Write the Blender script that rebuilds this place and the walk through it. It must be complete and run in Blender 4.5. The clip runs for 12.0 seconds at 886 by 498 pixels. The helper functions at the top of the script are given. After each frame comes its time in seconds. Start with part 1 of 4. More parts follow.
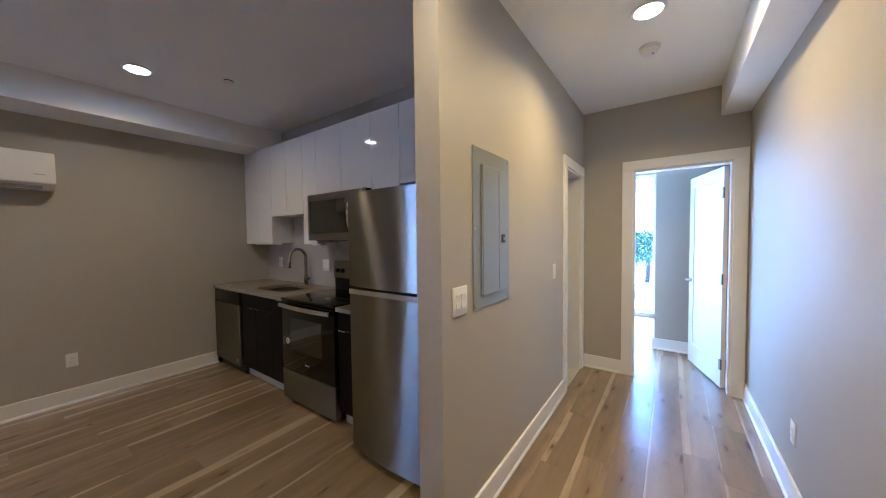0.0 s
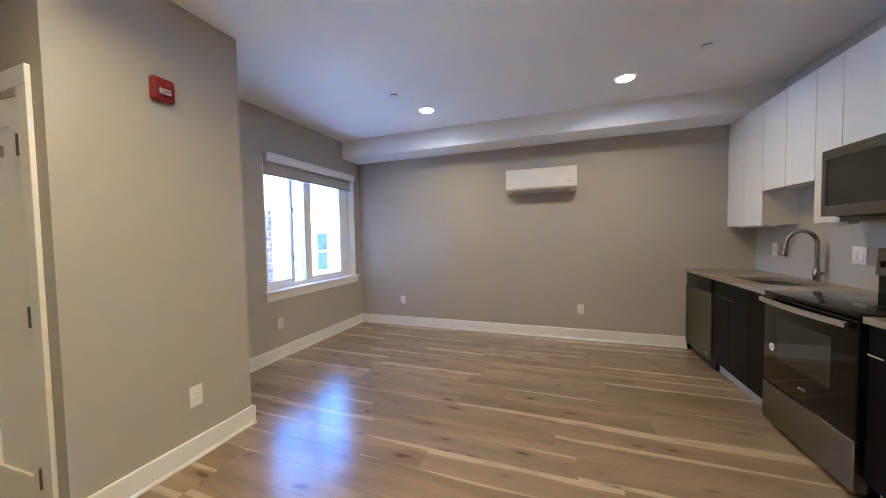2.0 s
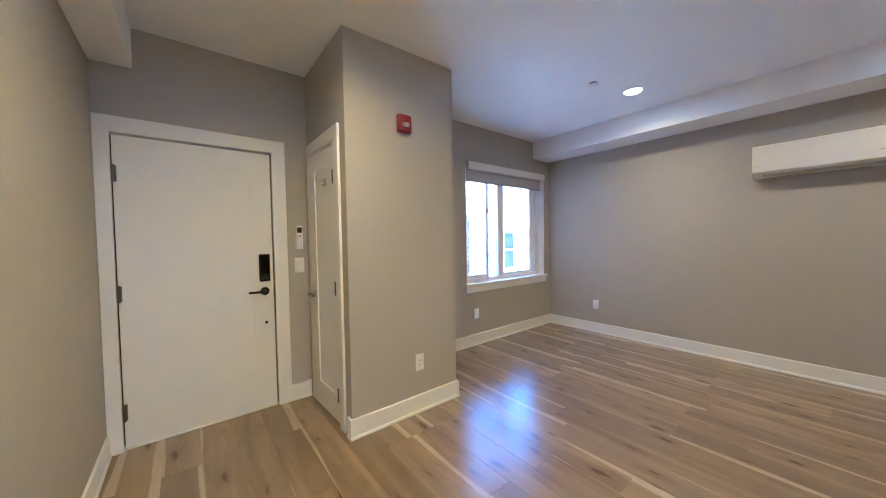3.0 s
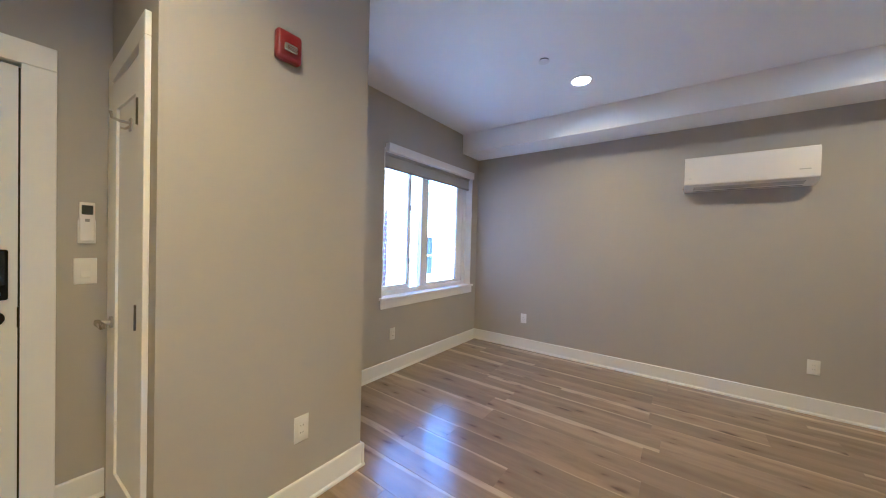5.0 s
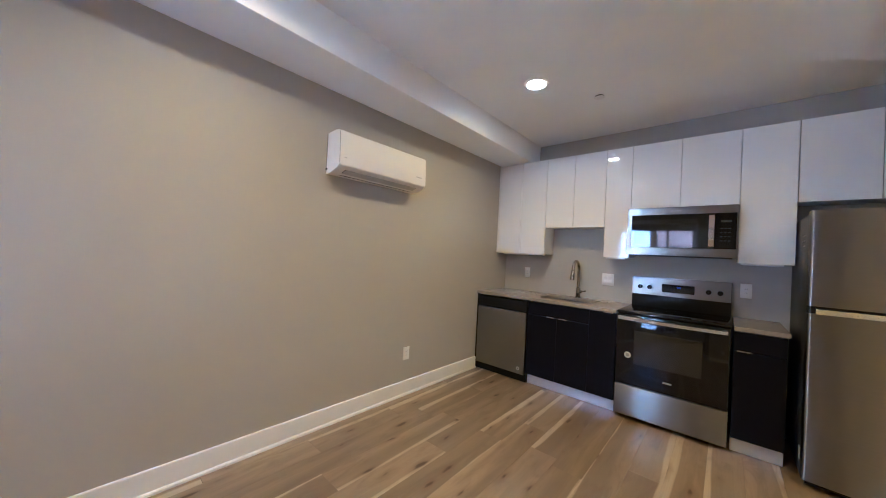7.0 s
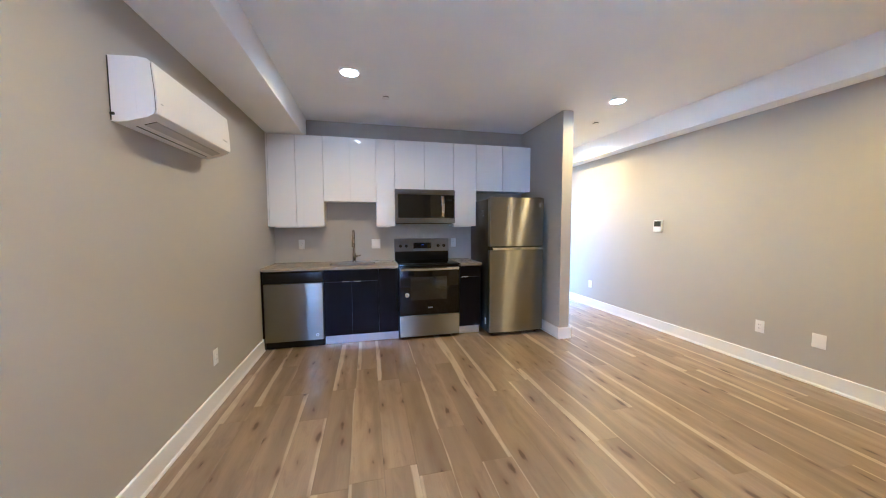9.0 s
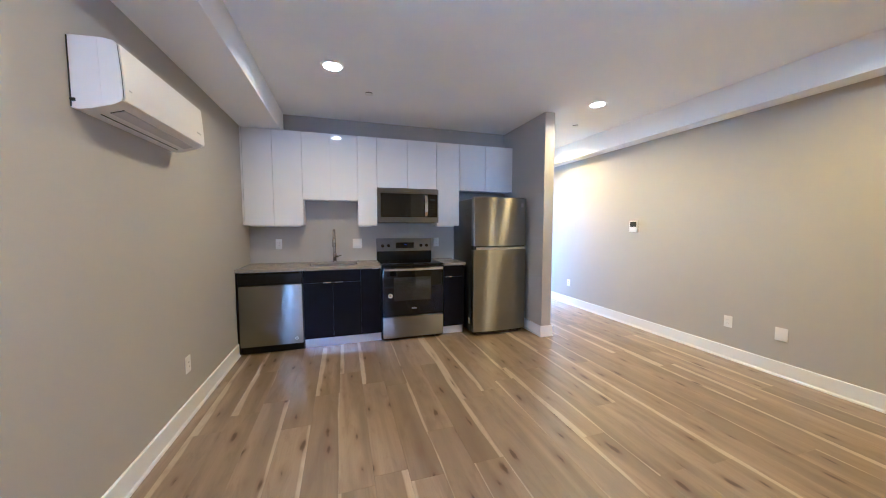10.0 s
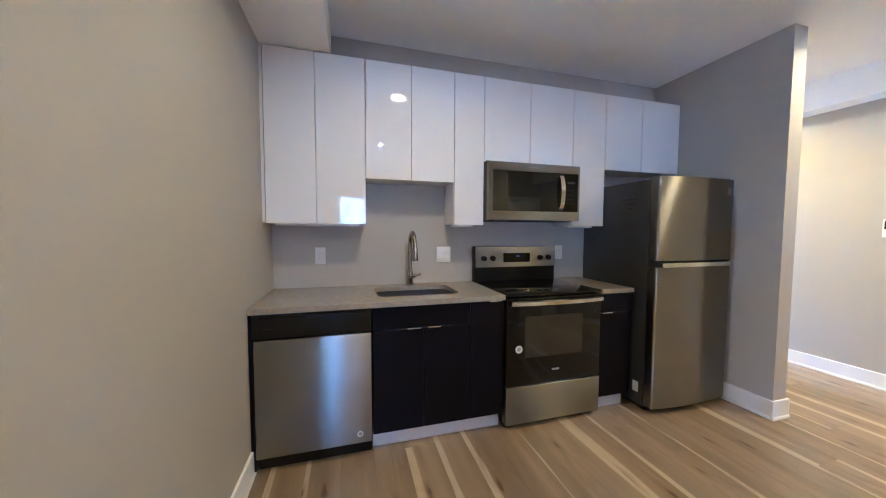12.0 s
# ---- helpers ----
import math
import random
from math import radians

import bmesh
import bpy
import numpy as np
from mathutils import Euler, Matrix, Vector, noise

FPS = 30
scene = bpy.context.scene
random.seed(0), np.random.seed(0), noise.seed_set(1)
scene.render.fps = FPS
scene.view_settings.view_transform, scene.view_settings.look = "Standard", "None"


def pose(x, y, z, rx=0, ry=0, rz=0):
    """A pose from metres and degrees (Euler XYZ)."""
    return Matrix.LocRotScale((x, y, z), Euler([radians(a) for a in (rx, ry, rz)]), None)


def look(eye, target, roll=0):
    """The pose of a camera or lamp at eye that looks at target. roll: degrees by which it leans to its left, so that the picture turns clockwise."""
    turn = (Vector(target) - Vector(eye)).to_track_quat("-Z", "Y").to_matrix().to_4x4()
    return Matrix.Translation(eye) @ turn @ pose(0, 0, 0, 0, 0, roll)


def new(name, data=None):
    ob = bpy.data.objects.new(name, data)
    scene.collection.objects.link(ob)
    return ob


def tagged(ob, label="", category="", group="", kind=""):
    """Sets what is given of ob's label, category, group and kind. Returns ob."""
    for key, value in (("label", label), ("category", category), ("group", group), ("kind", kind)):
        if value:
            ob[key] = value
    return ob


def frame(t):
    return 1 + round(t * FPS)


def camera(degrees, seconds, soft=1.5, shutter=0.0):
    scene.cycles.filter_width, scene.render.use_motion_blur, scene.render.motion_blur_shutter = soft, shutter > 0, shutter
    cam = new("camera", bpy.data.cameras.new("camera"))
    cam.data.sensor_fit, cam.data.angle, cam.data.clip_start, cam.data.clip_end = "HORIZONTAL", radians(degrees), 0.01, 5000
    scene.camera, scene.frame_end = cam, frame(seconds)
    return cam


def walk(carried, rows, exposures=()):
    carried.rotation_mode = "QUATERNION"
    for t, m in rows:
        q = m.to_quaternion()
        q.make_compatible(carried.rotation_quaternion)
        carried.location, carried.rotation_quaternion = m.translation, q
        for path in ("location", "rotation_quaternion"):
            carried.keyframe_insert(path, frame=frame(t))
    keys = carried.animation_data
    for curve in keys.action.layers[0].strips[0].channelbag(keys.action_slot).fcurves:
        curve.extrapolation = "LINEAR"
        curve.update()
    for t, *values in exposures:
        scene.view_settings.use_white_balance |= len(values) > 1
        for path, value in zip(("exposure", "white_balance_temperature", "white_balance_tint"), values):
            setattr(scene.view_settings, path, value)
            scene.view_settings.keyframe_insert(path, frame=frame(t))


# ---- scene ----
cam = camera(108.0, 12.0, 1.05)
PATH = [
    (0, (0.761, -1.092, 1.458), (-0.395, 0.538, 1.382), -0.7),
    (0.5, (0.735, -0.891, 1.439), (-0.867, 0.305, 1.377), -0.7),
    (1, (0.749, -0.89, 1.403), (-1.145, -0.25, 1.328), -0.2),
    (1.5, (0.756, -0.893, 1.406), (-1.241, -0.926, 1.317), -0.4),
    (2, (0.802, -0.968, 1.355), (-1.08, -1.641, 1.276), -1.1),
    (2.5, (0.845, -1.007, 1.347), (-0.731, -2.236, 1.275), -1.3),
    (3, (0.873, -1.02, 1.355), (-0.373, -2.583, 1.292), -1.0),
    (3.2, (0.88, -1.018, 1.359), (-0.254, -2.664, 1.297), -0.7),
    (4.8, (0.502, -1.474, 1.321), (-0.915, -2.884, 1.28), 0.8),
    (5, (0.34, -1.598, 1.332), (-1.265, -2.791, 1.299), 1.5),
    (5.5, (0.022, -1.979, 1.389), (-1.903, -2.522, 1.36), 1.6),
    (5.8, (-0.229, -2.192, 1.366), (-2.227, -2.285, 1.355), 2.4),
    (6, (-0.437, -2.314, 1.364), (-2.424, -2.084, 1.383), 2.7),
    (6.5, (-0.949, -2.568, 1.349), (-2.679, -1.565, 1.388), 3.4),
    (6.7, (-1.12, -2.655, 1.350), (-2.693, -1.420, 1.388), 3.4),
    (8.3, (-2.313, -3.33, 1.393), (-2.459, -1.337, 1.322), 0.1),
    (8.5, (-2.373, -3.382, 1.408), (-2.321, -1.385, 1.3), -0.3),
    (9, (-2.455, -3.465, 1.388), (-2.001, -1.523, 1.251), -0.2),
    (9.5, (-2.47, -3.492, 1.393), (-1.885, -1.585, 1.252), 0.0),
    (10, (-2.528, -3.411, 1.386), (-1.936, -1.506, 1.247), -0.0),
    (10.5, (-2.681, -3.039, 1.395), (-2.103, -1.13, 1.256), -0.1),
    (11, (-2.853, -2.563, 1.368), (-2.282, -0.651, 1.242), -0.1),
    (11.5, (-2.98, -2.033, 1.34), (-2.424, -0.115, 1.232), 0.0),
    (12, (-3.083, -1.495, 1.348), (-2.53, 0.425, 1.24), 0.2),
]
EXPOSURES = [(0.0, 3.61, 4000, 10), (0.5, 3.59, 3950, 10), (1.0, 4.0, 3886, 7), (1.5, 4.45, 3886, 7), (2.0, 4.5, 3886, 7), (3.0, 4.5, 3850, 7), (5.0, 4.45, 3886, 7), (6.5, 4.55, 3989, 7), (8.5, 4.82, 3953, 7), (9.5, 4.8, 3850, 7), (10.5, 4.72, 3812, 7), (12.0, 4.8, 3775, 7)]
SKY, SUN, LAMP_WATTS, LAMP_TINT, DAY_WATTS = 0.15, 3.6, 1.14, (1.0, 0.52, 0.088), 9.5
walk(cam, [(t, look(eye, target, roll)) for t, eye, target, roll in PATH], EXPOSURES)

# ---- daylight and lamps ----
SUN_EL, SUN_AZ = radians(60), radians(12)
world = bpy.data.worlds.new("sky")
scene.world = world
world.use_nodes = True
wn = world.node_tree.nodes
sky = wn.new("ShaderNodeTexSky")
sky.sky_type, sky.sun_disc = "NISHITA", False
sky.sun_elevation, sky.sun_rotation = SUN_EL, SUN_AZ
world.node_tree.links.new(sky.outputs[0], wn["Background"].inputs["Color"])
wn["Background"].inputs["Strength"].default_value = SKY
sun = new("sun", bpy.data.lights.new("sun", "SUN"))
sun.data.energy, sun.data.angle, sun.data.color = SUN, radians(0.5), (1.0, 0.97, 0.93)
sun.matrix_world = look((0, 0, 30), (-math.sin(SUN_AZ) * math.cos(SUN_EL), -math.cos(SUN_AZ) * math.cos(SUN_EL), 30 - math.sin(SUN_EL)))

# the sky's light in the bedroom window, where it is not looked through
day = new("bedroom_window_daylight", bpy.data.lights.new("bedroom_window_daylight", "AREA"))
day.data.shape, day.data.size, day.data.size_y, day.data.energy, day.data.color = "RECTANGLE", 2.2, 2.3, DAY_WATTS, (0.78, 0.90, 1.0)
day.matrix_world = look((-1.15, 5.58, 1.3), (-1.15, 0, 1.1))

# ---- mesh helpers ----


def thing(name, loc=(0, 0, 0), rz=0.0, label="", category="", group="", kind=""):
    ob = new(name)
    ob.empty_display_size = 0.1
    ob.matrix_basis = pose(loc[0], loc[1], loc[2], 0, 0, rz)
    return tagged(ob, label, category, group, kind)


def part(name, bm, material, parent=None, label="", smooth=False):
    """Links a bmesh as one mesh object, in the place of its parent."""
    bmesh.ops.recalc_face_normals(bm, faces=bm.faces)
    me = bpy.data.meshes.new(name)
    bm.to_mesh(me)
    bm.free()
    me.materials.append(material)
    if smooth:
        me.shade_smooth()
        me.set_sharp_from_angle(angle=radians(38))
    ob = new(name, me)
    if parent:
        ob.parent = parent
    if label:
        ob["label"] = label
    return ob


def box(x0, x1, y0, y1, z0, z1, b=0.0, seg=2, bm=None):
    """A box, its edges rounded by b, added to bm or in a bmesh of its own."""
    bm = bm or bmesh.new()
    m = Matrix.Translation(((x0 + x1) / 2, (y0 + y1) / 2, (z0 + z1) / 2)) @ Matrix.Diagonal((abs(x1 - x0), abs(y1 - y0), abs(z1 - z0), 1))
    made = bmesh.ops.create_cube(bm, size=1, matrix=m)["verts"]
    if b:
        edges = list({e for v in made for e in v.link_edges})
        bmesh.ops.bevel(bm, geom=edges, offset=b, segments=seg, profile=0.5, affect="EDGES")
    return bm


def rod(a, c, r, n=20, bm=None, r2=None, b=0.0):
    """A round bar from a to c."""
    bm = bm or bmesh.new()
    a, c = Vector(a), Vector(c)
    m = Matrix.Translation((a + c) / 2) @ (c - a).to_track_quat("Z", "Y").to_matrix().to_4x4()
    made = bmesh.ops.create_cone(bm, cap_ends=True, segments=n, radius1=r, radius2=r if r2 is None else r2, depth=(c - a).length, matrix=m)["verts"]
    if b:
        edges = [e for e in {e for v in made for e in v.link_edges} if any(len(f.verts) > 4 for f in e.link_faces)]
        bmesh.ops.bevel(bm, geom=edges, offset=b, segments=2, profile=0.5, affect="EDGES")
    return bm


def tube(points, r, n=14, bm=None):
    """A round tube along points."""
    bm = bm or bmesh.new()
    pts = [Vector(p) for p in points]
    rings, side = [], None
    for i, p in enumerate(pts):
        ahead = (pts[min(i + 1, len(pts) - 1)] - pts[max(i - 1, 0)]).normalized()
        side = (ahead.orthogonal() if side is None else side - ahead * side.dot(ahead)).normalized()
        up = ahead.cross(side)
        rings.append([bm.verts.new(p + r * (math.cos(k * math.tau / n) * side + math.sin(k * math.tau / n) * up)) for k in range(n)])
    for p, q in zip(rings, rings[1:]):
        for k in range(n):
            bm.faces.new((p[k], p[(k + 1) % n], q[(k + 1) % n], q[k]))
    bm.faces.new(rings[0][::-1])
    bm.faces.new(rings[-1])
    return bm


def prism(profile, a, c, axis, bm=None):
    """A closed outline of (u, v) pairs drawn out along an axis from a to c."""
    bm = bm or bmesh.new()

    def at(u, v, w):
        return {"x": (w, u, v), "y": (u, w, v), "z": (u, v, w)}[axis]

    one, two = [bm.verts.new(at(u, v, a)) for u, v in profile], [bm.verts.new(at(u, v, c)) for u, v in profile]
    n = len(profile)
    for k in range(n):
        bm.faces.new((one[k], one[(k + 1) % n], two[(k + 1) % n], two[k]))
    bm.faces.new(one[::-1])
    bm.faces.new(two)
    return bm


def rounded(x0, x1, y0, y1, r, n=6):
    """The outline of a rectangle with round corners."""
    out = []
    for cx, cy, turn in ((x1 - r, y1 - r, 0), (x0 + r, y1 - r, 90), (x0 + r, y0 + r, 180), (x1 - r, y0 + r, 270)):
        out += [(cx + r * math.cos(radians(turn + 90 * k / n)), cy + r * math.sin(radians(turn + 90 * k / n))) for k in range(n + 1)]
    return out


def wall_mesh(along, t0, t1, a0, a1, z0, z1, holes=()):
    """A wall from a0 to a1 along x or y, t0 to t1 thick, with real openings (a0, a1, z0, z1)."""
    bm = bmesh.new()
    us = sorted({a0, a1, *(h[0] for h in holes), *(h[1] for h in holes)})
    vs = sorted({z0, z1, *(h[2] for h in holes), *(h[3] for h in holes)})
    solid = {(i, j) for i in range(len(us) - 1) for j in range(len(vs) - 1)
             if not any(h[0] - 1e-6 < (us[i] + us[i + 1]) / 2 < h[1] and h[2] < (vs[j] + vs[j + 1]) / 2 < h[3] for h in holes)}
    made = {}

    def vert(i, j, t):
        if (i, j, t) not in made:
            made[i, j, t] = bm.verts.new((us[i], t, vs[j]) if along == "x" else (t, us[i], vs[j]))
        return made[i, j, t]

    for i, j in solid:
        for t in (t0, t1):
            bm.faces.new([vert(i, j, t), vert(i + 1, j, t), vert(i + 1, j + 1, t), vert(i, j + 1, t)])
        for di, dj, p, q in ((-1, 0, (i, j), (i, j + 1)), (1, 0, (i + 1, j), (i + 1, j + 1)), (0, -1, (i, j), (i + 1, j)), (0, 1, (i, j + 1), (i + 1, j + 1))):
            if (i + di, j + dj) not in solid:
                bm.faces.new([vert(*p, t0), vert(*q, t0), vert(*q, t1), vert(*p, t1)])
    return bm


# ---- materials ----


def shader(name):
    m = bpy.data.materials.new(name)
    m.use_nodes = True
    return m, m.node_tree.nodes, m.node_tree.links, m.node_tree.nodes["Principled BSDF"]


def node(nodes, kind, **values):
    n = nodes.new(kind)
    for key, value in values.items():
        n.inputs[key].default_value = value
    return n


def mapped(nodes, links, scale=(1, 1, 1)):
    tc = nodes.new("ShaderNodeTexCoord")
    mp = node(nodes, "ShaderNodeMapping", Scale=scale)
    links.new(tc.outputs["Object"], mp.inputs["Vector"])
    return mp.outputs[0]


def mixed(nodes, links, factor, a, b):
    mx = nodes.new("ShaderNodeMix")
    mx.data_type = "RGBA"
    for socket, value in ((mx.inputs[0], factor), (mx.inputs[6], a), (mx.inputs[7], b)):
        if hasattr(value, "is_output"):
            links.new(value, socket)
        else:
            socket.default_value = value
    return mx.outputs[2]


def ranged(nodes, links, value, a, b, c=0.0, d=1.0):
    r = node(nodes, "ShaderNodeMapRange")
    r.interpolation_type = "SMOOTHSTEP"
    for k, v in zip((1, 2, 3, 4), (a, b, c, d)):
        r.inputs[k].default_value = v
    links.new(value, r.inputs[0])
    return r.outputs[0]


def math_node(nodes, links, op, a, b=0.0):
    n = nodes.new("ShaderNodeMath")
    n.operation = op
    for socket, value in zip(n.inputs, (a, b)):
        if hasattr(value, "is_output"):
            links.new(value, socket)
        else:
            socket.default_value = value
    return n.outputs[0]


def paint(name, colour, rough=0.6, grain=260.0, relief=0.03, vary=0.04, coat=0.0):
    """Plain paint: faint roller relief and soft unevenness at two sizes."""
    m, nodes, links, bsdf = shader(name)
    vec = mapped(nodes, links)
    big, fine = node(nodes, "ShaderNodeTexNoise", Scale=1.3, Detail=3.0), node(nodes, "ShaderNodeTexNoise", Scale=grain, Detail=2.0)
    for n in (big, fine):
        links.new(vec, n.inputs["Vector"])
    lo, hi = [c * (1 - vary) for c in colour], [min(1, c * (1 + vary)) for c in colour]
    links.new(mixed(nodes, links, big.outputs[0], (*lo, 1), (*hi, 1)), bsdf.inputs["Base Color"])
    links.new(ranged(nodes, links, big.outputs[0], 0.3, 0.7, rough - 0.06, rough + 0.06), bsdf.inputs["Roughness"])
    bump = node(nodes, "ShaderNodeBump", Strength=relief * 6, Distance=0.002)
    links.new(fine.outputs[0], bump.inputs["Height"])
    links.new(bump.outputs[0], bsdf.inputs["Normal"])
    bsdf.inputs["Coat Weight"].default_value = coat
    bsdf.inputs["Coat Roughness"].default_value = 0.06
    return m


def plain(name, colour, rough=0.4, metal=0.0, emit=0.0, coat=0.0, smudge=0.015):
    """A small smooth part: even colour, with faint smudges in its gloss."""
    m, nodes, links, bsdf = shader(name)
    bsdf.inputs["Base Color"].default_value = (*colour, 1)
    bsdf.inputs["Metallic"].default_value = metal
    bsdf.inputs["Coat Weight"].default_value = coat
    n = node(nodes, "ShaderNodeTexNoise", Scale=9.0, Detail=4.0)
    links.new(mapped(nodes, links), n.inputs["Vector"])
    links.new(ranged(nodes, links, n.outputs[0], 0.3, 0.7, max(0.02, rough - smudge), rough + smudge), bsdf.inputs["Roughness"])
    if emit:
        bsdf.inputs["Emission Color"].default_value = (*colour, 1)
        bsdf.inputs["Emission Strength"].default_value = emit
    return m


def steel(name, colour=(0.30, 0.29, 0.273), rough=0.29, grain=(2, 2, 900), aniso=0.74):
    """Stainless sheet, brushed sideways, so that lights draw out up and down."""
    m, nodes, links, bsdf = shader(name)
    nodes.remove(bsdf)
    gloss = node(nodes, "ShaderNodeBsdfAnisotropic", Anisotropy=aniso)
    fine, smudge = node(nodes, "ShaderNodeTexNoise", Scale=1.0, Detail=3.0), node(nodes, "ShaderNodeTexNoise", Scale=3.5, Detail=4.0)
    links.new(mapped(nodes, links, grain), fine.inputs["Vector"])
    links.new(mapped(nodes, links), smudge.inputs["Vector"])
    lo, hi = [c * 0.9 for c in colour], [c * 1.08 for c in colour]
    links.new(mixed(nodes, links, fine.outputs[0], (*lo, 1), (*hi, 1)), gloss.inputs["Color"])
    links.new(ranged(nodes, links, smudge.outputs[0], 0.3, 0.7, rough - 0.004, rough + 0.004), gloss.inputs["Roughness"])
    tangent = nodes.new("ShaderNodeTangent")
    tangent.direction_type, tangent.axis = "RADIAL", "Z"
    links.new(tangent.outputs[0], gloss.inputs["Tangent"])
    links.new(gloss.outputs[0], nodes["Material Output"].inputs["Surface"])
    return m


def oak_planks():
    """Oiled oak: brown heartwood, a pale wavy sapwood edge, grain, and dark knots; each board differs."""
    m, nodes, links, bsdf = shader("oak_boards")
    tc, info = nodes.new("ShaderNodeTexCoord"), nodes.new("ShaderNodeObjectInfo")
    rnd = info.outputs["Random"]
    shift = nodes.new("ShaderNodeCombineXYZ")
    links.new(math_node(nodes, links, "MULTIPLY", rnd, 7.0), shift.inputs[0])
    links.new(math_node(nodes, links, "MULTIPLY", rnd, 93.0), shift.inputs[1])
    links.new(math_node(nodes, links, "MULTIPLY", rnd, 31.0), shift.inputs[2])
    add = nodes.new("ShaderNodeVectorMath")
    links.new(tc.outputs["Object"], add.inputs[0])
    links.new(shift.outputs[0], add.inputs[1])
    own = add.outputs[0]

    def noisy(scale, detail=4.0, rough=0.55, warp=0.0):
        mp = node(nodes, "ShaderNodeMapping", Scale=scale)
        links.new(own, mp.inputs["Vector"])
        n = node(nodes, "ShaderNodeTexNoise", Scale=1.0, Detail=detail, Roughness=rough, Distortion=warp)
        links.new(mp.outputs[0], n.inputs["Vector"])
        return n.outputs[0]

    tone, cloud = noisy((6, 0.55, 1), 3, 0.5, 0.5), noisy((13, 3.0, 1), 5, 0.62, 0.9)
    fibre, pores = noisy((120, 2.2, 1), 4, 0.6, 0.6), noisy((420, 14, 1), 2)
    edge = noisy((0.01, 0.95, 1), 2.5, 0.45)
    sep = nodes.new("ShaderNodeSeparateXYZ")
    links.new(tc.outputs["Object"], sep.inputs[0])
    across = math_node(nodes, links, "MULTIPLY", sep.outputs[0], 1 / PLANK)
    white = nodes.new("ShaderNodeTexWhiteNoise")
    white.noise_dimensions = "1D"
    links.new(math_node(nodes, links, "MULTIPLY", rnd, 517.3), white.inputs["W"])
    flip = math_node(nodes, links, "GREATER_THAN", white.outputs[0], 0.62)
    other = math_node(nodes, links, "SUBTRACT", 1.0, across)
    u = nodes.new("ShaderNodeMix")
    links.new(flip, u.inputs[0])
    links.new(across, u.inputs[2])
    links.new(other, u.inputs[3])
    share = nodes.new("ShaderNodeTexWhiteNoise")
    share.noise_dimensions = "1D"
    links.new(math_node(nodes, links, "MULTIPLY", rnd, 811.9), share.inputs["W"])
    wide = math_node(nodes, links, "ADD", ranged(nodes, links, share.outputs[0], 0.0, 1.0, -0.07, 0.24), ranged(nodes, links, edge, 0.2, 0.8, -0.10, 0.10))
    fine_edge = math_node(nodes, links, "ADD", wide, math_node(nodes, links, "MULTIPLY", math_node(nodes, links, "SUBTRACT", fibre, 0.5), 0.03))
    sap = ranged(nodes, links, math_node(nodes, links, "SUBTRACT", fine_edge, u.outputs[0]), -0.028, 0.034)
    heart = mixed(nodes, links, ranged(nodes, links, tone, 0.3, 0.7), (*WOOD_DARK, 1), (*WOOD_LIGHT, 1))
    heart = mixed(nodes, links, math_node(nodes, links, "MULTIPLY", rnd, 0.55), heart, (*WOOD_GREY, 1))
    shade_of = node(nodes, "ShaderNodeTexWhiteNoise")
    shade_of.noise_dimensions = "1D"
    links.new(math_node(nodes, links, "MULTIPLY", rnd, 233.7), shade_of.inputs["W"])
    heart = mixed(nodes, links, math_node(nodes, links, "MULTIPLY", shade_of.outputs[0], 0.5), heart, (0.155, 0.110, 0.057, 1))
    wood = mixed(nodes, links, math_node(nodes, links, "MULTIPLY", sap, 0.62), heart, (*WOOD_SAP, 1))
    streaks = ranged(nodes, links, fibre, 0.45, 0.75, 0.0, 0.13)
    wood = mixed(nodes, links, streaks, wood, (0.13, 0.085, 0.05, 1))
    wood = mixed(nodes, links, ranged(nodes, links, cloud, 0.46, 0.76, 0.0, 0.42), wood, (0.15, 0.10, 0.062, 1))
    wood = mixed(nodes, links, ranged(nodes, links, pores, 0.62, 0.74, 0.0, 0.14), wood, (0.09, 0.06, 0.04, 1))
    mp = node(nodes, "ShaderNodeMapping", Scale=(9.0, 2.6, 1))
    links.new(own, mp.inputs["Vector"])
    knots = node(nodes, "ShaderNodeTexVoronoi", Scale=0.72)
    knots.voronoi_dimensions = "2D"
    bent = nodes.new("ShaderNodeVectorMath")
    links.new(mp.outputs[0], bent.inputs[0])
    wobble = nodes.new("ShaderNodeVectorMath")
    wobble.operation = "SCALE"
    wobble.inputs["Scale"].default_value = 0.35
    wn3 = node(nodes, "ShaderNodeTexNoise", Scale=2.5, Detail=3.0)
    links.new(mp.outputs[0], wn3.inputs["Vector"])
    links.new(wn3.outputs["Color"], wobble.inputs[0])
    links.new(wobble.outputs[0], bent.inputs[1])
    links.new(bent.outputs[0], knots.inputs["Vector"])
    pick = nodes.new("ShaderNodeSeparateColor")
    links.new(knots.outputs["Color"], pick.inputs[0])
    ragged = math_node(nodes, links, "MULTIPLY", math_node(nodes, links, "SUBTRACT", cloud, 0.5), 0.16)
    away = math_node(nodes, links, "ADD", math_node(nodes, links, "ADD", knots.outputs["Distance"], ragged), math_node(nodes, links, "MULTIPLY", pick.outputs[0], 0.12))
    knot = ranged(nodes, links, away, 0.045, 0.14, 0.88, 0.0)
    halo = ranged(nodes, links, away, 0.08, 0.32, 0.5, 0.0)
    wood = mixed(nodes, links, halo, wood, (0.17, 0.105, 0.055, 1))
    wood = mixed(nodes, links, knot, wood, (0.07, 0.04, 0.02, 1))
    links.new(wood, bsdf.inputs["Base Color"])
    links.new(ranged(nodes, links, cloud, 0.3, 0.75, 0.34, 0.46), bsdf.inputs["Roughness"])
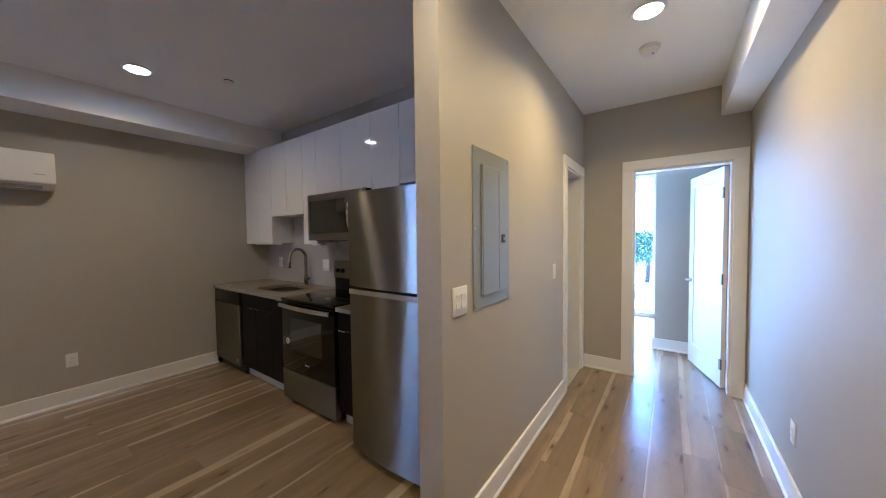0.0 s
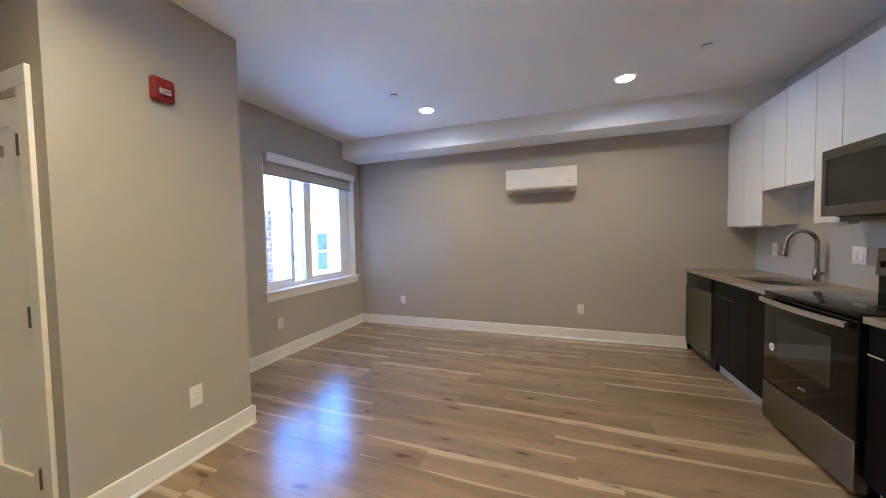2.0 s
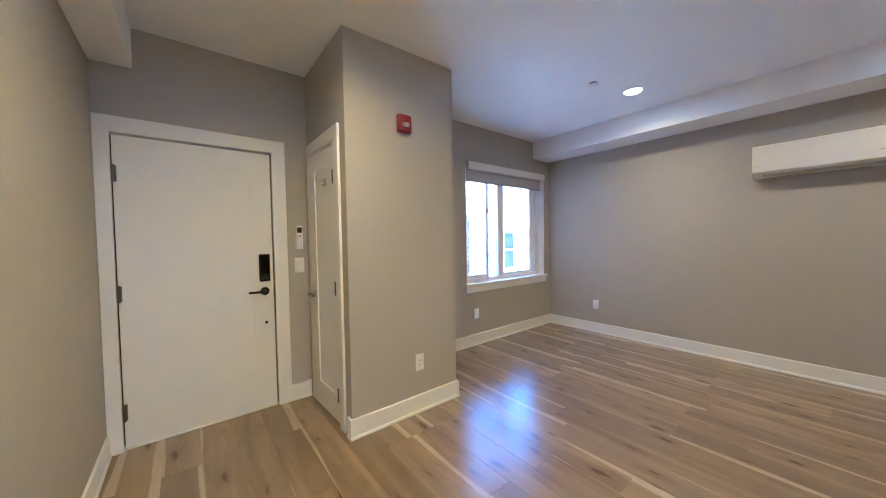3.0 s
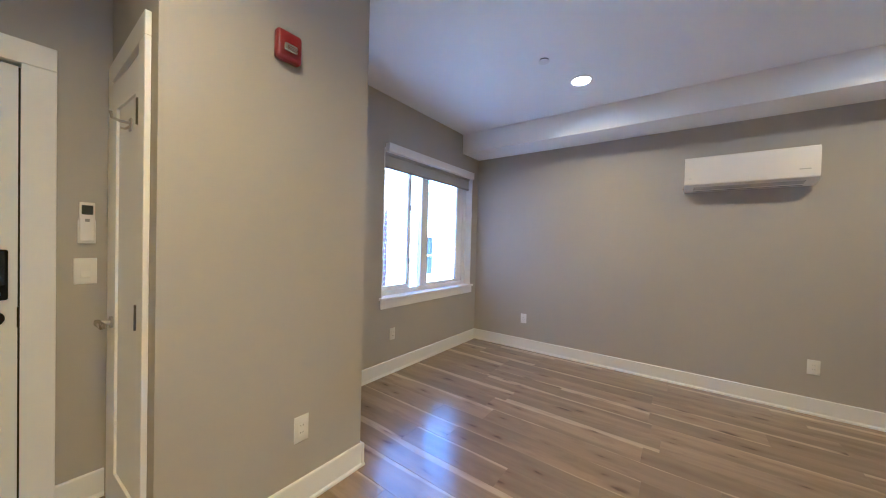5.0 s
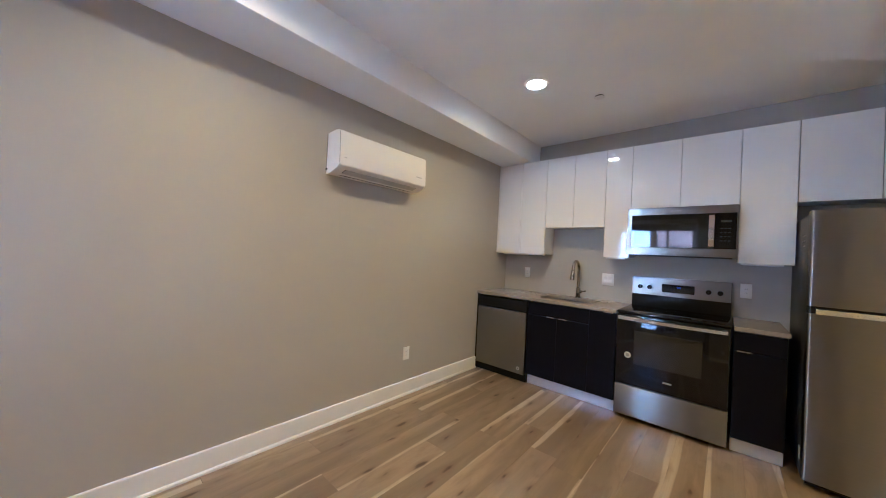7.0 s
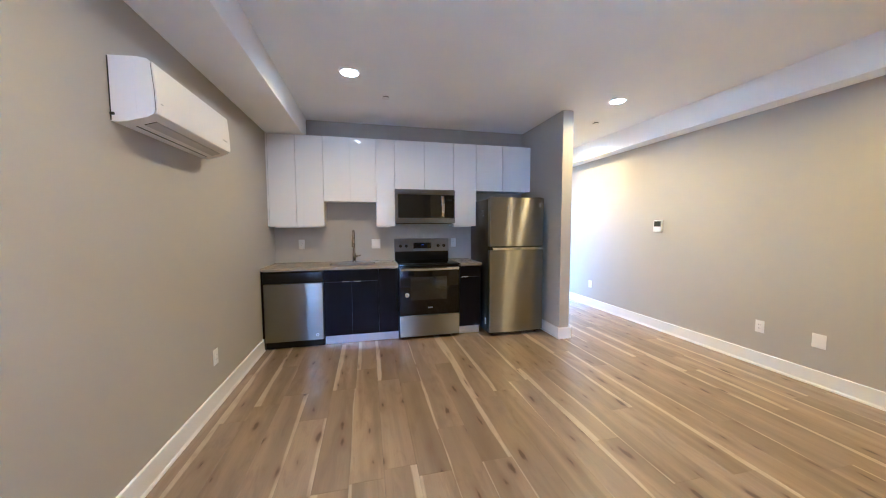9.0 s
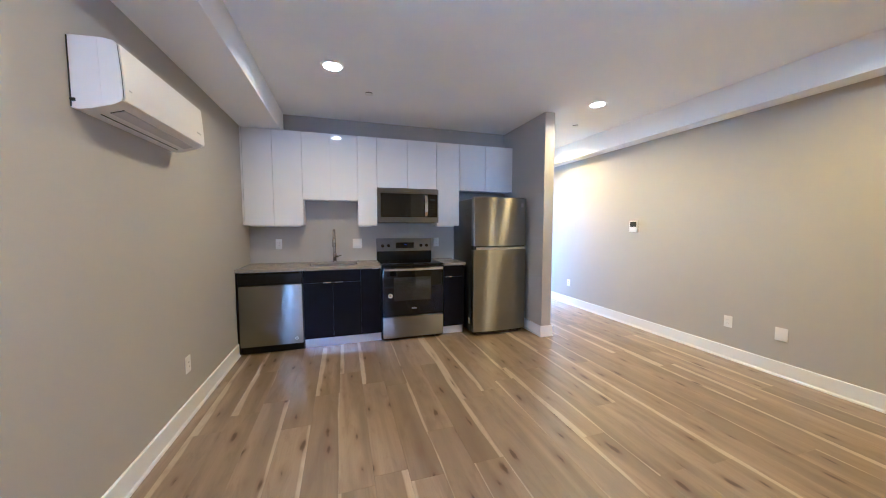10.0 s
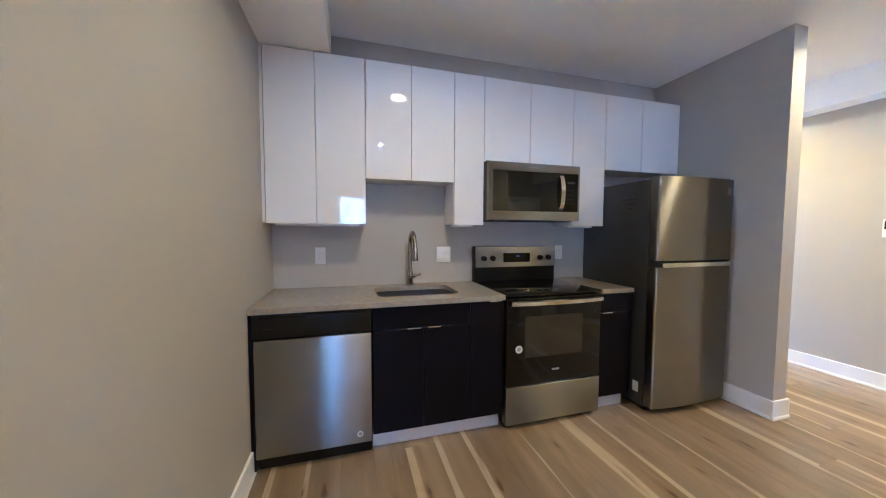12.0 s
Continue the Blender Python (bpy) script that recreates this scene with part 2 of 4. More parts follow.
    bsdf.inputs["Specular IOR Level"].default_value = 0.2
    bsdf.inputs["Coat Weight"].default_value = 1.0
    bsdf.inputs["Coat Roughness"].default_value = 0.21
    bump = node(nodes, "ShaderNodeBump", Strength=0.12, Distance=0.001)
    links.new(fibre, bump.inputs["Height"])
    links.new(bump.outputs[0], bsdf.inputs["Normal"])
    return m


def quartz():
    m, nodes, links, bsdf = shader("grey_quartz")
    vec = mapped(nodes, links)
    a, b = node(nodes, "ShaderNodeTexNoise", Scale=26.0, Detail=8.0, Roughness=0.65, Distortion=0.8), node(nodes, "ShaderNodeTexNoise", Scale=240.0, Detail=2.0)
    for n in (a, b):
        links.new(vec, n.inputs["Vector"])
    base = mixed(nodes, links, ranged(nodes, links, a.outputs[0], 0.35, 0.68), (0.262, 0.237, 0.20, 1), (0.312, 0.284, 0.243, 1))
    base = mixed(nodes, links, ranged(nodes, links, b.outputs[0], 0.6, 0.7, 0, 0.3), base, (0.25, 0.24, 0.22, 1))
    links.new(base, bsdf.inputs["Base Color"])
    bsdf.inputs["Roughness"].default_value = 0.22
    return m


def glass(name, tint=(1, 1, 1)):
    m, nodes, links, bsdf = shader(name)
    bsdf.inputs["Base Color"].default_value = (*tint, 1)
    bsdf.inputs["Transmission Weight"].default_value = 1.0
    bsdf.inputs["Roughness"].default_value = 0.0
    bsdf.inputs["IOR"].default_value = 1.45
    return m


def coursed(name, face, joint, size):
    """Outside walling far from the eye: courses with joints, uneven in colour."""
    m, nodes, links, bsdf = shader(name)
    brick = node(nodes, "ShaderNodeTexBrick", Scale=1.0)
    brick.inputs["Color1"].default_value, brick.inputs["Color2"].default_value = (*face, 1), (*[c * 0.8 for c in face], 1)
    brick.inputs["Mortar"].default_value = (*joint, 1)
    brick.inputs["Brick Width"].default_value, brick.inputs["Row Height"].default_value, brick.inputs["Mortar Size"].default_value = size
    sep, com, tc = nodes.new("ShaderNodeSeparateXYZ"), nodes.new("ShaderNodeCombineXYZ"), nodes.new("ShaderNodeTexCoord")
    links.new(tc.outputs["Object"], sep.inputs[0])
    links.new(math_node(nodes, links, "ADD", sep.outputs[0], sep.outputs[1]), com.inputs[0])
    links.new(sep.outputs[2], com.inputs[1])
    links.new(com.outputs[0], brick.inputs["Vector"])
    links.new(brick.outputs["Color"], bsdf.inputs["Base Color"])
    bsdf.inputs["Roughness"].default_value = 0.85
    return m


PLANK = 0.19
WOOD_DARK, WOOD_LIGHT, WOOD_GREY, WOOD_SAP = (0.190, 0.136, 0.073), (0.360, 0.270, 0.150), (0.300, 0.232, 0.146), (0.58, 0.475, 0.31)
WALL = paint("greige_wall_paint", (0.435, 0.408, 0.350), 0.62)
CEILING = paint("white_ceiling_paint", (0.89, 0.89, 0.88), 0.75)
TRIM = paint("white_trim_paint", (0.80, 0.79, 0.77), 0.34, 90, 0.01, 0.015)
DOOR = paint("white_door_paint", (0.80, 0.79, 0.77), 0.4, 120, 0.015, 0.015)
OAK = oak_planks()
SUBFLOOR = paint("dark_subfloor", (0.06, 0.045, 0.03), 0.8)
LACQUER = plain("white_gloss_lacquer", (0.80, 0.785, 0.75), 0.03, smudge=0.006)
CARCASS = paint("white_melamine", (0.74, 0.72, 0.69), 0.45, 200, 0.005, 0.01)
NAVY = plain("blue_black_laminate", (0.0045, 0.0045, 0.009), 0.38)
NAVY.node_tree.nodes["Principled BSDF"].inputs["Specular IOR Level"].default_value = 0.09
STEEL = steel("brushed_stainless", (0.27, 0.262, 0.248), 0.33, aniso=0.62)
STEEL_DOOR = steel("brushed_stainless_door", (0.27, 0.256, 0.235), 0.28)
BRIGHT = plain("polished_steel", (0.72, 0.71, 0.69), 0.16, 1.0, smudge=0.04)
NICKEL = plain("brushed_nickel", (0.40, 0.36, 0.31), 0.24, 1.0, smudge=0.04)
BASIN = steel("satin_basin_steel", (0.62, 0.61, 0.59), 0.34, (300, 300, 2), 0.2)
ALU = plain("toe_kick_aluminium", (0.70, 0.71, 0.75), 0.36, 0.5)
BLACK_GLASS = plain("black_glass", (0.005, 0.005, 0.006), 0.06, smudge=0.02)
BLACK_GLASS.node_tree.nodes["Principled BSDF"].inputs["Specular IOR Level"].default_value = 0.3
WINDOW_GLASS = plain("oven_window_glass", (0.012, 0.012, 0.014), 0.07, smudge=0.02)
BLACK = plain("black_enamel", (0.008, 0.008, 0.009), 0.3)
BLACK.node_tree.nodes["Principled BSDF"].inputs["Specular IOR Level"].default_value = 0.2
DARK_SIDE = paint("dark_grey_enamel", (0.022, 0.022, 0.024), 0.38, 500, 0.03, 0.05)
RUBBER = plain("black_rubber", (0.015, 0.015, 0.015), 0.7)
GAP = plain("dark_seam", (0.02, 0.02, 0.02), 0.8)
QUARTZ = quartz()
PLASTIC = plain("white_plastic", (0.80, 0.79, 0.76), 0.32)
AC_WHITE = plain("white_appliance_plastic", (0.80, 0.78, 0.75), 0.4)
GREY_PLASTIC = plain("grey_plastic", (0.30, 0.30, 0.30), 0.45)
# casing white darkened for the shade under the louver; front marks share it
AC_SHADE = plain("shaded_white_plastic", (0.52, 0.51, 0.50), 0.35)
MW_GLASS = plain("microwave_door_glass", (0.008, 0.008, 0.009), 0.04, smudge=0.01)
for coated in (MW_GLASS, WINDOW_GLASS):
    coated.node_tree.nodes["Principled BSDF"].inputs["Specular IOR Level"].default_value = 0.9
SLOT = plain("dark_slot", (0.03, 0.028, 0.026), 0.6)
PANEL_GREY = paint("grey_steel_enamel", (0.25, 0.272, 0.285), 0.32, 300, 0.02, 0.05, 0.2)
RED = plain("red_plastic", (0.20, 0.010, 0.012), 0.32)
BRONZE = plain("black_bronze", (0.02, 0.018, 0.017), 0.35, 0.6)
HINGE = plain("dark_nickel_hinge", (0.17, 0.155, 0.14), 0.36, 1.0)
SATIN = plain("satin_nickel", (0.48, 0.44, 0.38), 0.3, 1.0)
VINYL = plain("white_window_vinyl", (0.80, 0.80, 0.80), 0.36)
FABRIC = paint("grey_shade_fabric", (0.42, 0.42, 0.42), 0.8, 700, 0.08, 0.05)
CLEAR = glass("clear_window_glass")
LENS = plain("lit_lamp_lens", (1.0, 0.88, 0.70), 0.4, 0.0, 4.0)
DISPLAY = plain("blue_lit_digits", (0.05, 0.09, 0.4), 0.4, 0.0, 0.008)
LCD = plain("grey_display", (0.035, 0.038, 0.038), 0.25)
HOUSE_PANE = plain("dark_house_pane", (0.018, 0.02, 0.023), 0.6)
HOUSE_PANE.node_tree.nodes["Principled BSDF"].inputs["Specular IOR Level"].default_value = 0.1
STICKER = plain("pale_sticker", (0.62, 0.62, 0.62), 0.45)
TILE = paint("pale_bathroom_tile", (0.55, 0.53, 0.50), 0.3)
SIDING = paint("pale_house_siding", (0.74, 0.76, 0.78), 0.7)
ROOF = paint("pale_roof_shingle", (0.42, 0.42, 0.42), 0.9, 40, 0.2, 0.2)
BRICK = coursed("red_brick", (0.28, 0.15, 0.125), (0.40, 0.37, 0.35), (0.22, 0.075, 0.010))
EARTH = paint("pale_paving", (0.60, 0.60, 0.60), 0.9, 6, 0.3, 0.3)
LEAF = paint("tree_leaves", (0.05, 0.11, 0.05), 0.6, 30, 0.1, 0.3)
BARK = paint("tree_bark", (0.10, 0.075, 0.055), 0.9, 40, 0.4, 0.3)

# ---- the shell ----
H = 2.765
XW, XE, YS, YK, YH = -3.62, 1.31, -3.95, 1.055, 2.705
WING0, WING1, WING_END = -0.17, -0.035, 0.016
BOXW, BOXE, BOXF = -0.905, 0.03, -3.10


def structure(name, bm, material, label, category):
    return tagged(part(name, bm, material), label, category, "", "structure")


WIN = (-3.47, -1.83, 0.78, 2.26)
ENTRY = (0.29, 1.258, 0.0, 2.09)
structure("wall_west", wall_mesh("y", XW - 0.15, XW, YS - 0.15, YK + 0.15, -0.1, H + 0.1), WALL, "greige painted plaster wall with an air conditioner", "wall")
structure("wall_south", wall_mesh("x", YS - 0.15, YS, XW, XE + 0.15, -0.1, H + 0.1, (WIN, (ENTRY[0], ENTRY[1], -0.1, ENTRY[3]))), WALL, "greige painted wall with the window and the entry door", "wall")
structure("wall_east", wall_mesh("y", XE, XE + 0.15, YS, 5.6, -0.1, H + 0.1), WALL, "long greige painted wall running into the hall", "wall")
structure("wall_kitchen", wall_mesh("x", YK, YK + 0.15, XW, WING0, -0.1, H + 0.1), WALL, "greige painted wall behind the kitchen units", "wall")
BATH = (1.99, 2.59)
structure("wall_hall", wall_mesh("y", WING0, WING1, WING_END, YH, -0.1, H + 0.1, ((BATH[0], BATH[1], -0.1, 2.09),)), WALL, "greige painted wing wall between kitchen and hall", "wall")
BED = (0.44, 1.205)
structure("wall_north", wall_mesh("x", YH, YH + 0.12, -2.6, XE, -0.1, H + 0.1, ((BED[0], BED[1], -0.1, 2.10),)), WALL, "greige painted wall at the end of the hall", "wall")
CLO = (-3.82, -3.285)
structure("wall_closet_front", wall_mesh("x", BOXF - 0.11, BOXF, BOXW, BOXE, -0.1, H + 0.1), WALL, "greige painted front of the closet box", "wall")
structure("wall_closet_side", wall_mesh("y", BOXE - 0.11, BOXE, YS, BOXF - 0.11, -0.1, H + 0.1, ((CLO[0], CLO[1], -0.1, 2.07),)), WALL, "greige painted closet side wall with a door opening", "wall")
structure("wall_closet_back", wall_mesh("y", BOXW, BOXW + 0.11, YS, BOXF - 0.11, -0.1, H + 0.1), WALL, "greige painted closet side wall facing the window", "wall")
structure("wall_bath_west", wall_mesh("y", -1.75, -1.63, 1.205, YH, -0.1, H + 0.1), WALL, "plain wall of the bathroom", "wall")
structure("wall_bedroom_block", wall_mesh("x", 3.77, 3.89, 0.60, XE, -0.1, H + 0.1), WALL, "greige painted wall inside the bedroom", "wall")
structure("wall_bedroom_side", wall_mesh("y", 0.60, 0.72, 3.89, 5.6, -0.1, H + 0.1), WALL, "greige painted side wall of the bedroom", "wall")
structure("wall_bedroom_west", wall_mesh("y", -2.72, -2.6, YH, 5.6, -0.1, H + 0.1), WALL, "plain wall of the bedroom", "wall")
BWIN = (-2.3, 0.56, 0.06, 2.5)
structure("wall_bedroom_north", wall_mesh("x", 5.6, 5.75, -2.72, XE + 0.15, -0.1, H + 0.1, (BWIN,)), WALL, "bedroom wall with a wide window", "wall")
structure("ceiling", box(XW - 0.15, XE + 0.15, YS - 0.15, 5.75, H, H + 0.25), CEILING, "flat white painted ceiling", "ceiling")
structure("ceiling_soffit", box(XW, -3.20, YS, YK, 2.517, H + 0.05, 0.004, 2), CEILING, "white painted boxed soffit along the wall", "soffit")
structure("ceiling_beam", box(1.11, XE, YS, YH, 2.50, H + 0.05, 0.004, 2), CEILING, "white painted boxed beam along the wall", "beam")
structure("subfloor", box(XW - 0.15, XE + 0.15, YS - 0.15, 5.75, -0.3, -0.016), SUBFLOOR, "dark subfloor under the boards", "floor")
structure("bathroom_floor", box(-1.63, WING1 + 0.0, 1.205, YH, -0.012, 0.004), TILE, "pale tiled bathroom floor", "floor")


def baseboard(along, face, a, c, way):
    """A flat board with an eased top and a small shoe, on the wall face, standing out by way (+1 or -1)."""
    prof = [(0, 0), (0.022, 0), (0.022, 0.012), (0.017, 0.020), (0.0145, 0.022), (0.0145, 0.132), (0.012, 0.137), (0, 0.137)]
    prof = [(face + way * u, v + 0.0005) for u, v in prof]
    structure("baseboard", prism(prof, a, c, "x" if along == "x" else "y"), TRIM, "white painted baseboard with a small shoe", "baseboard")


baseboard("y", XW, YS, 0.44, 1)
baseboard("x", YS, XW + 0.022, BOXW, 1)
baseboard("y", BOXW, YS + 0.022, BOXF + 0.022, -1)
baseboard("x", BOXF, BOXW, BOXE + 0.018, 1)
baseboard("y", BOXE, BOXF - 0.055, BOXF, 1)
baseboard("x", YS, BOXE + 0.02, 0.213, 1)
baseboard("y", XE, YS + 0.022, YH, -1)
baseboard("y", WING1, WING_END, 1.90, 1)
baseboard("x", WING_END, WING0 - 0.022, WING1 + 0.022, -1)
baseboard("y", WING0, WING_END, YK, -1)
baseboard("x", YH, WING1, 0.345, -1)
baseboard("x", 3.77, 0.578, XE, -1)
baseboard("y", 0.60, 3.75, 5.6, -1)


def casing(along, face, way, a, c, top, w=0.095, w2=None, name="trim"):
    """Flat white casing round a doorway: two legs and a head, each a board of its own under one thing."""
    root = tagged(thing(name, (0, 0, 0)), "flat white painted door casing", "door casing", "", "structure")
    t0, t1 = (face, face + way * 0.019)
    w2 = w2 or w

    def board(u0, u1, z0, z1):
        args = (u0, u1, t0, t1) if along == "x" else (t0, t1, u0, u1)
        part("casing_board", box(*args, z0, z1, 0.002, 1), TRIM, root)

    board(a - w, a, 0.0, top)
    board(c, c + w2, 0.0, top)
    board(a - w, c + w2, top + 0.0005, top + w)
    return root


def jamb(along, t0, t1, a, c, top, name="door_frame"):
    root = tagged(thing(name, (0, 0, 0)), "white painted door jamb lining the opening", "door frame", "", "structure")

    def board(u0, u1, z0, z1):
        args = (u0, u1, t0, t1) if along == "x" else (t0, t1, u0, u1)
        part("jamb_board", box(*args, z0, z1), TRIM, root)

    board(a, a + 0.018, 0.0, top - 0.018)
    board(c - 0.018, c, 0.0, top - 0.018)
    board(a, c, top - 0.018, top)
    return root


casing("x", YS, 1, 0.314, 1.234, 2.072, 0.102, 0.074)
jamb("x", YS - 0.15, YS, ENTRY[0], ENTRY[1], ENTRY[3])
casing("y", BOXE, 1, CLO[0] + 0.0, CLO[1], 2.07, 0.09)
jamb("y", BOXE - 0.11, BOXE, CLO[0], CLO[1], 2.07)
casing("x", YH, -1, BED[0], BED[1], 2.10, 0.095)
casing("x", YH + 0.12, 1, BED[0], BED[1], 2.10, 0.095)
jamb("x", YH, YH + 0.12, BED[0], BED[1], 2.10)
casing("y", WING1, 1, BATH[0], BATH[1], 2.09, 0.09)
jamb("y", WING0, WING1, BATH[0], BATH[1], 2.09)

# ---- doors ----


def panel_door(name, loc, rz, w, h, label, panel, recess=0.006, t=0.04, material=DOOR):
    """A door leaf from its hinge edge at x = 0, front at y = 0, with one sunk panel."""
    root = thing(name, loc, rz, label, "door", "", "structure")
    part("leaf", wall_mesh("x", 0, t, 0.0, w, 0.0, h, (panel,)), material, root)
    part("sunk_panel", box(panel[0], panel[1], recess, t - recess, panel[2], panel[3]), material, root)
    return root


# entry door: hinged beside the long wall
entry = panel_door("door_1", (1.228, YS - 0.012, 0.012), 180, 0.908, 2.050, "white painted entry door with one large sunk panel, closed", (0.15, 0.76, 0.30, 1.90), 0.004, 0.044)
for z in (0.24, 1.02, 1.80):
    knuckle = rod((0.004, -0.024, z - 0.055), (0.004, -0.024, z + 0.055), 0.009, 12)
    box(-0.002, 0.018, -0.018, 0.0, z - 0.05, z + 0.05, bm=knuckle)
    part("hinge", knuckle, HINGE, entry, "dark nickel hinge")
lock = part("smart_lock", box(0.805, 0.883, -0.026, 0.0, 1.025, 1.245, 0.009, 3), BLACK, entry, "black keypad lock", True)
part("keypad", box(0.813, 0.875, -0.029, -0.026, 1.09, 1.236, 0.001, 1), BLACK_GLASS, lock)
part("thumb_turn", box(0.824, 0.864, -0.04, -0.026, 1.047, 1.062, 0.003, 2), BRONZE, lock)
lever = rod((0.842, 0.0, 0.945), (0.842, -0.012, 0.945), 0.033, 28, b=0.003)
rod((0.842, -0.012, 0.945), (0.842, -0.045, 0.945), 0.012, 14, lever)
part("rose", lever, BRONZE, entry, "black door rose", True)
part("lever_handle", box(0.722, 0.854, -0.055, -0.042, 0.936, 0.954, 0.005, 3), BRONZE, entry, "black lever handle", True)
part("door_stop_hole", rod((0.846, 0.0, 0.69), (0.846, -0.008, 0.69), 0.011, 16), BRONZE, entry, "small black stud")
part("edge_latch", box(0.906, 0.912, -0.003, 0.02, 0.90, 0.99), BRONZE, entry)
# dark boxes added behind the leaf to block daylight through its gaps
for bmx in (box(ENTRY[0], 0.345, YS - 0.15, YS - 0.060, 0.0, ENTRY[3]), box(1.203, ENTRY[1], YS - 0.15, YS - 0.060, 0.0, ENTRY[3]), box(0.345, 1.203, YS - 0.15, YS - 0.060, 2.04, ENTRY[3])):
    structure("gap_blocker", bmx, RUBBER, "dark filler added behind the entry door to block light in its gaps", "door stop")
structure("threshold", box(ENTRY[0] + 0.02, ENTRY[1] - 0.02, YS - 0.15, YS - 0.002, 0.0, 0.010, 0.003, 1), TRIM, "low pale threshold under the entry door", "threshold")

# closet door, a hand's breadth ajar
closet = panel_door("door_2", (BOXE - 0.033, CLO[1] - 0.02, 0.012), -87.5, 0.497, 2.03, "white painted closet door with a sunk panel, slightly ajar", (0.10, 0.40, 0.20, 1.90), 0.010, 0.035)
for z in (0.22, 1.0, 1.80):
    part("hinge", rod((-0.004, 0.047, z - 0.05), (-0.004, 0.047, z + 0.05), 0.010, 12), HINGE, closet, "dark nickel hinge")
knob = rod((0.445, 0.035, 0.91), (0.445, 0.043, 0.91), 0.028, 24)
rod((0.445, 0.043, 0.91), (0.445, 0.075, 0.91), 0.011, 14, knob)
part("rose", knob, SATIN, closet, "satin nickel rose", True)
part("door_handle", box(0.36, 0.475, 0.070, 0.092, 0.896, 0.924, 0.007, 3), NICKEL, closet, "satin nickel lever handle", True)
hook = tube([(0.20, 0.026, 1.80), (0.20, 0.06, 1.798), (0.20, 0.085, 1.806), (0.20, 0.09, 1.83)], 0.006)
tube([(0.20, 0.026, 1.79), (0.20, 0.045, 1.77), (0.20, 0.06, 1.772)], 0.005, 10, hook)
box(0.183, 0.217, 0.025, 0.032, 1.765, 1.82, 0.002, 1, hook)
part("robe_hook", hook, SATIN, closet, "small nickel robe hook", True)

# bedroom door, swung in
bedroom_door = panel_door("door_3", (1.184, YH + 0.125, 0.012), 107, 0.74, 2.06, "white painted bedroom door standing open into the room", (0.11, 0.63, 0.22, 1.94), 0.006, 0.036)
for z in (0.22, 1.02, 1.82):
    part("hinge", box(-0.012, 0.022, 0.030, 0.045, z - 0.05, z + 0.05, 0.003, 1), HINGE, bedroom_door, "dark nickel hinge")
for y0, y1, y2 in ((0.036, 0.046, 0.085), (0.0, -0.010, -0.05)):
    rose = rod((0.69, y0, 0.93), (0.69, y1, 0.93), 0.027, 22)
    rod((0.69, y1, 0.93), (0.69, y2, 0.93), 0.010, 12, rose)
    part("rose", rose, SATIN, bedroom_door, "", True)
    part("door_handle", box(0.60, 0.70, min(y2, y2 - 0.012), max(y2, y2 + 0.004), 0.921, 0.939, 0.005, 2), SATIN, bedroom_door, "satin nickel lever handle", True)

# bathroom door, swung in against the far side
bath_door = panel_door("door_4", (WING0 - 0.004, BATH[1] - 0.022, 0.012), 174, 0.555, 2.05, "white painted bathroom door standing open inside", (0.09, 0.46, 0.22, 1.92), 0.006, 0.036)
for z in (0.22, 1.02, 1.82):
    part("hinge", box(-0.02, 0.012, 0.028, 0.044, z - 0.05, z + 0.05, 0.003, 1), HINGE, bath_door, "dark nickel hinge")

# ---- the living-room window ----
win = thing("window_1", (0, 0, 0), 0, "white vinyl double window with a sliding sash, shut shade above", "window", "", "structure")
fy0, fy1 = YS - 0.158, YS - 0.093
x0, x1, z0, z1 = WIN
for bmx in (box(x0, x0 + 0.085, fy0, fy1, z0 + 0.0, z1, 0.004, 1), box(x1 - 0.055, x1, fy0, fy1, z0, z1, 0.004, 1), box(x0 + 0.085, x1 - 0.055, fy0, fy1, z0, z0 + 0.05, 0.004, 1), box(x0 + 0.085, x1 - 0.055, fy0, fy1, z1 - 0.055, z1, 0.004, 1)):
    part("window_frame", bmx, VINYL, win)
part("mullion", box(-2.625, -2.515, fy0, fy1 + 0.004, z0 + 0.05, z1 - 0.055, 0.004, 1), VINYL, win)
sash = thing("sliding_sash", (0, 0, 0))
sash.parent = win
for bmx in (box(-2.350, -2.312, fy0 + 0.012, fy1 - 0.012, z0 + 0.05, z1 - 0.055, 0.003, 1), box(x1 - 0.085, x1 - 0.055, fy0 + 0.012, fy1 - 0.012, z0 + 0.05, z1 - 0.055, 0.003, 1),
            box(-2.312, x1 - 0.085, fy0 + 0.012, fy1 - 0.012, z0 + 0.05, z0 + 0.095, 0.003, 1), box(-2.312, x1 - 0.085, fy0 + 0.012, fy1 - 0.012, z1 - 0.095, z1 - 0.055, 0.003, 1)):
    part("sash_rail", bmx, VINYL, sash)
for z in (1.13, 1.72):
    part("sash_latch", box(-2.335, -2.318, fy1 - 0.012, fy1 + 0.006, z - 0.03, z + 0.03, 0.003, 1), GREY_PLASTIC, sash)
for bmx in (box(x0 + 0.085, x0 + 0.205, fy0 + 0.012, fy1 - 0.012, z0 + 0.05, z1 - 0.055, 0.003, 1), box(-2.655, -2.625, fy0 + 0.012, fy1 - 0.012, z0 + 0.05, z1 - 0.055, 0.003, 1),
            box(x0 + 0.205, -2.655, fy0 + 0.012, fy1 - 0.012, z0 + 0.05, z0 + 0.082, 0.003, 1), box(x0 + 0.205, -2.655, fy0 + 0.012, fy1 - 0.012, z1 - 0.085, z1 - 0.055, 0.003, 1)):
    part("sash_rail", bmx, VINYL, win)
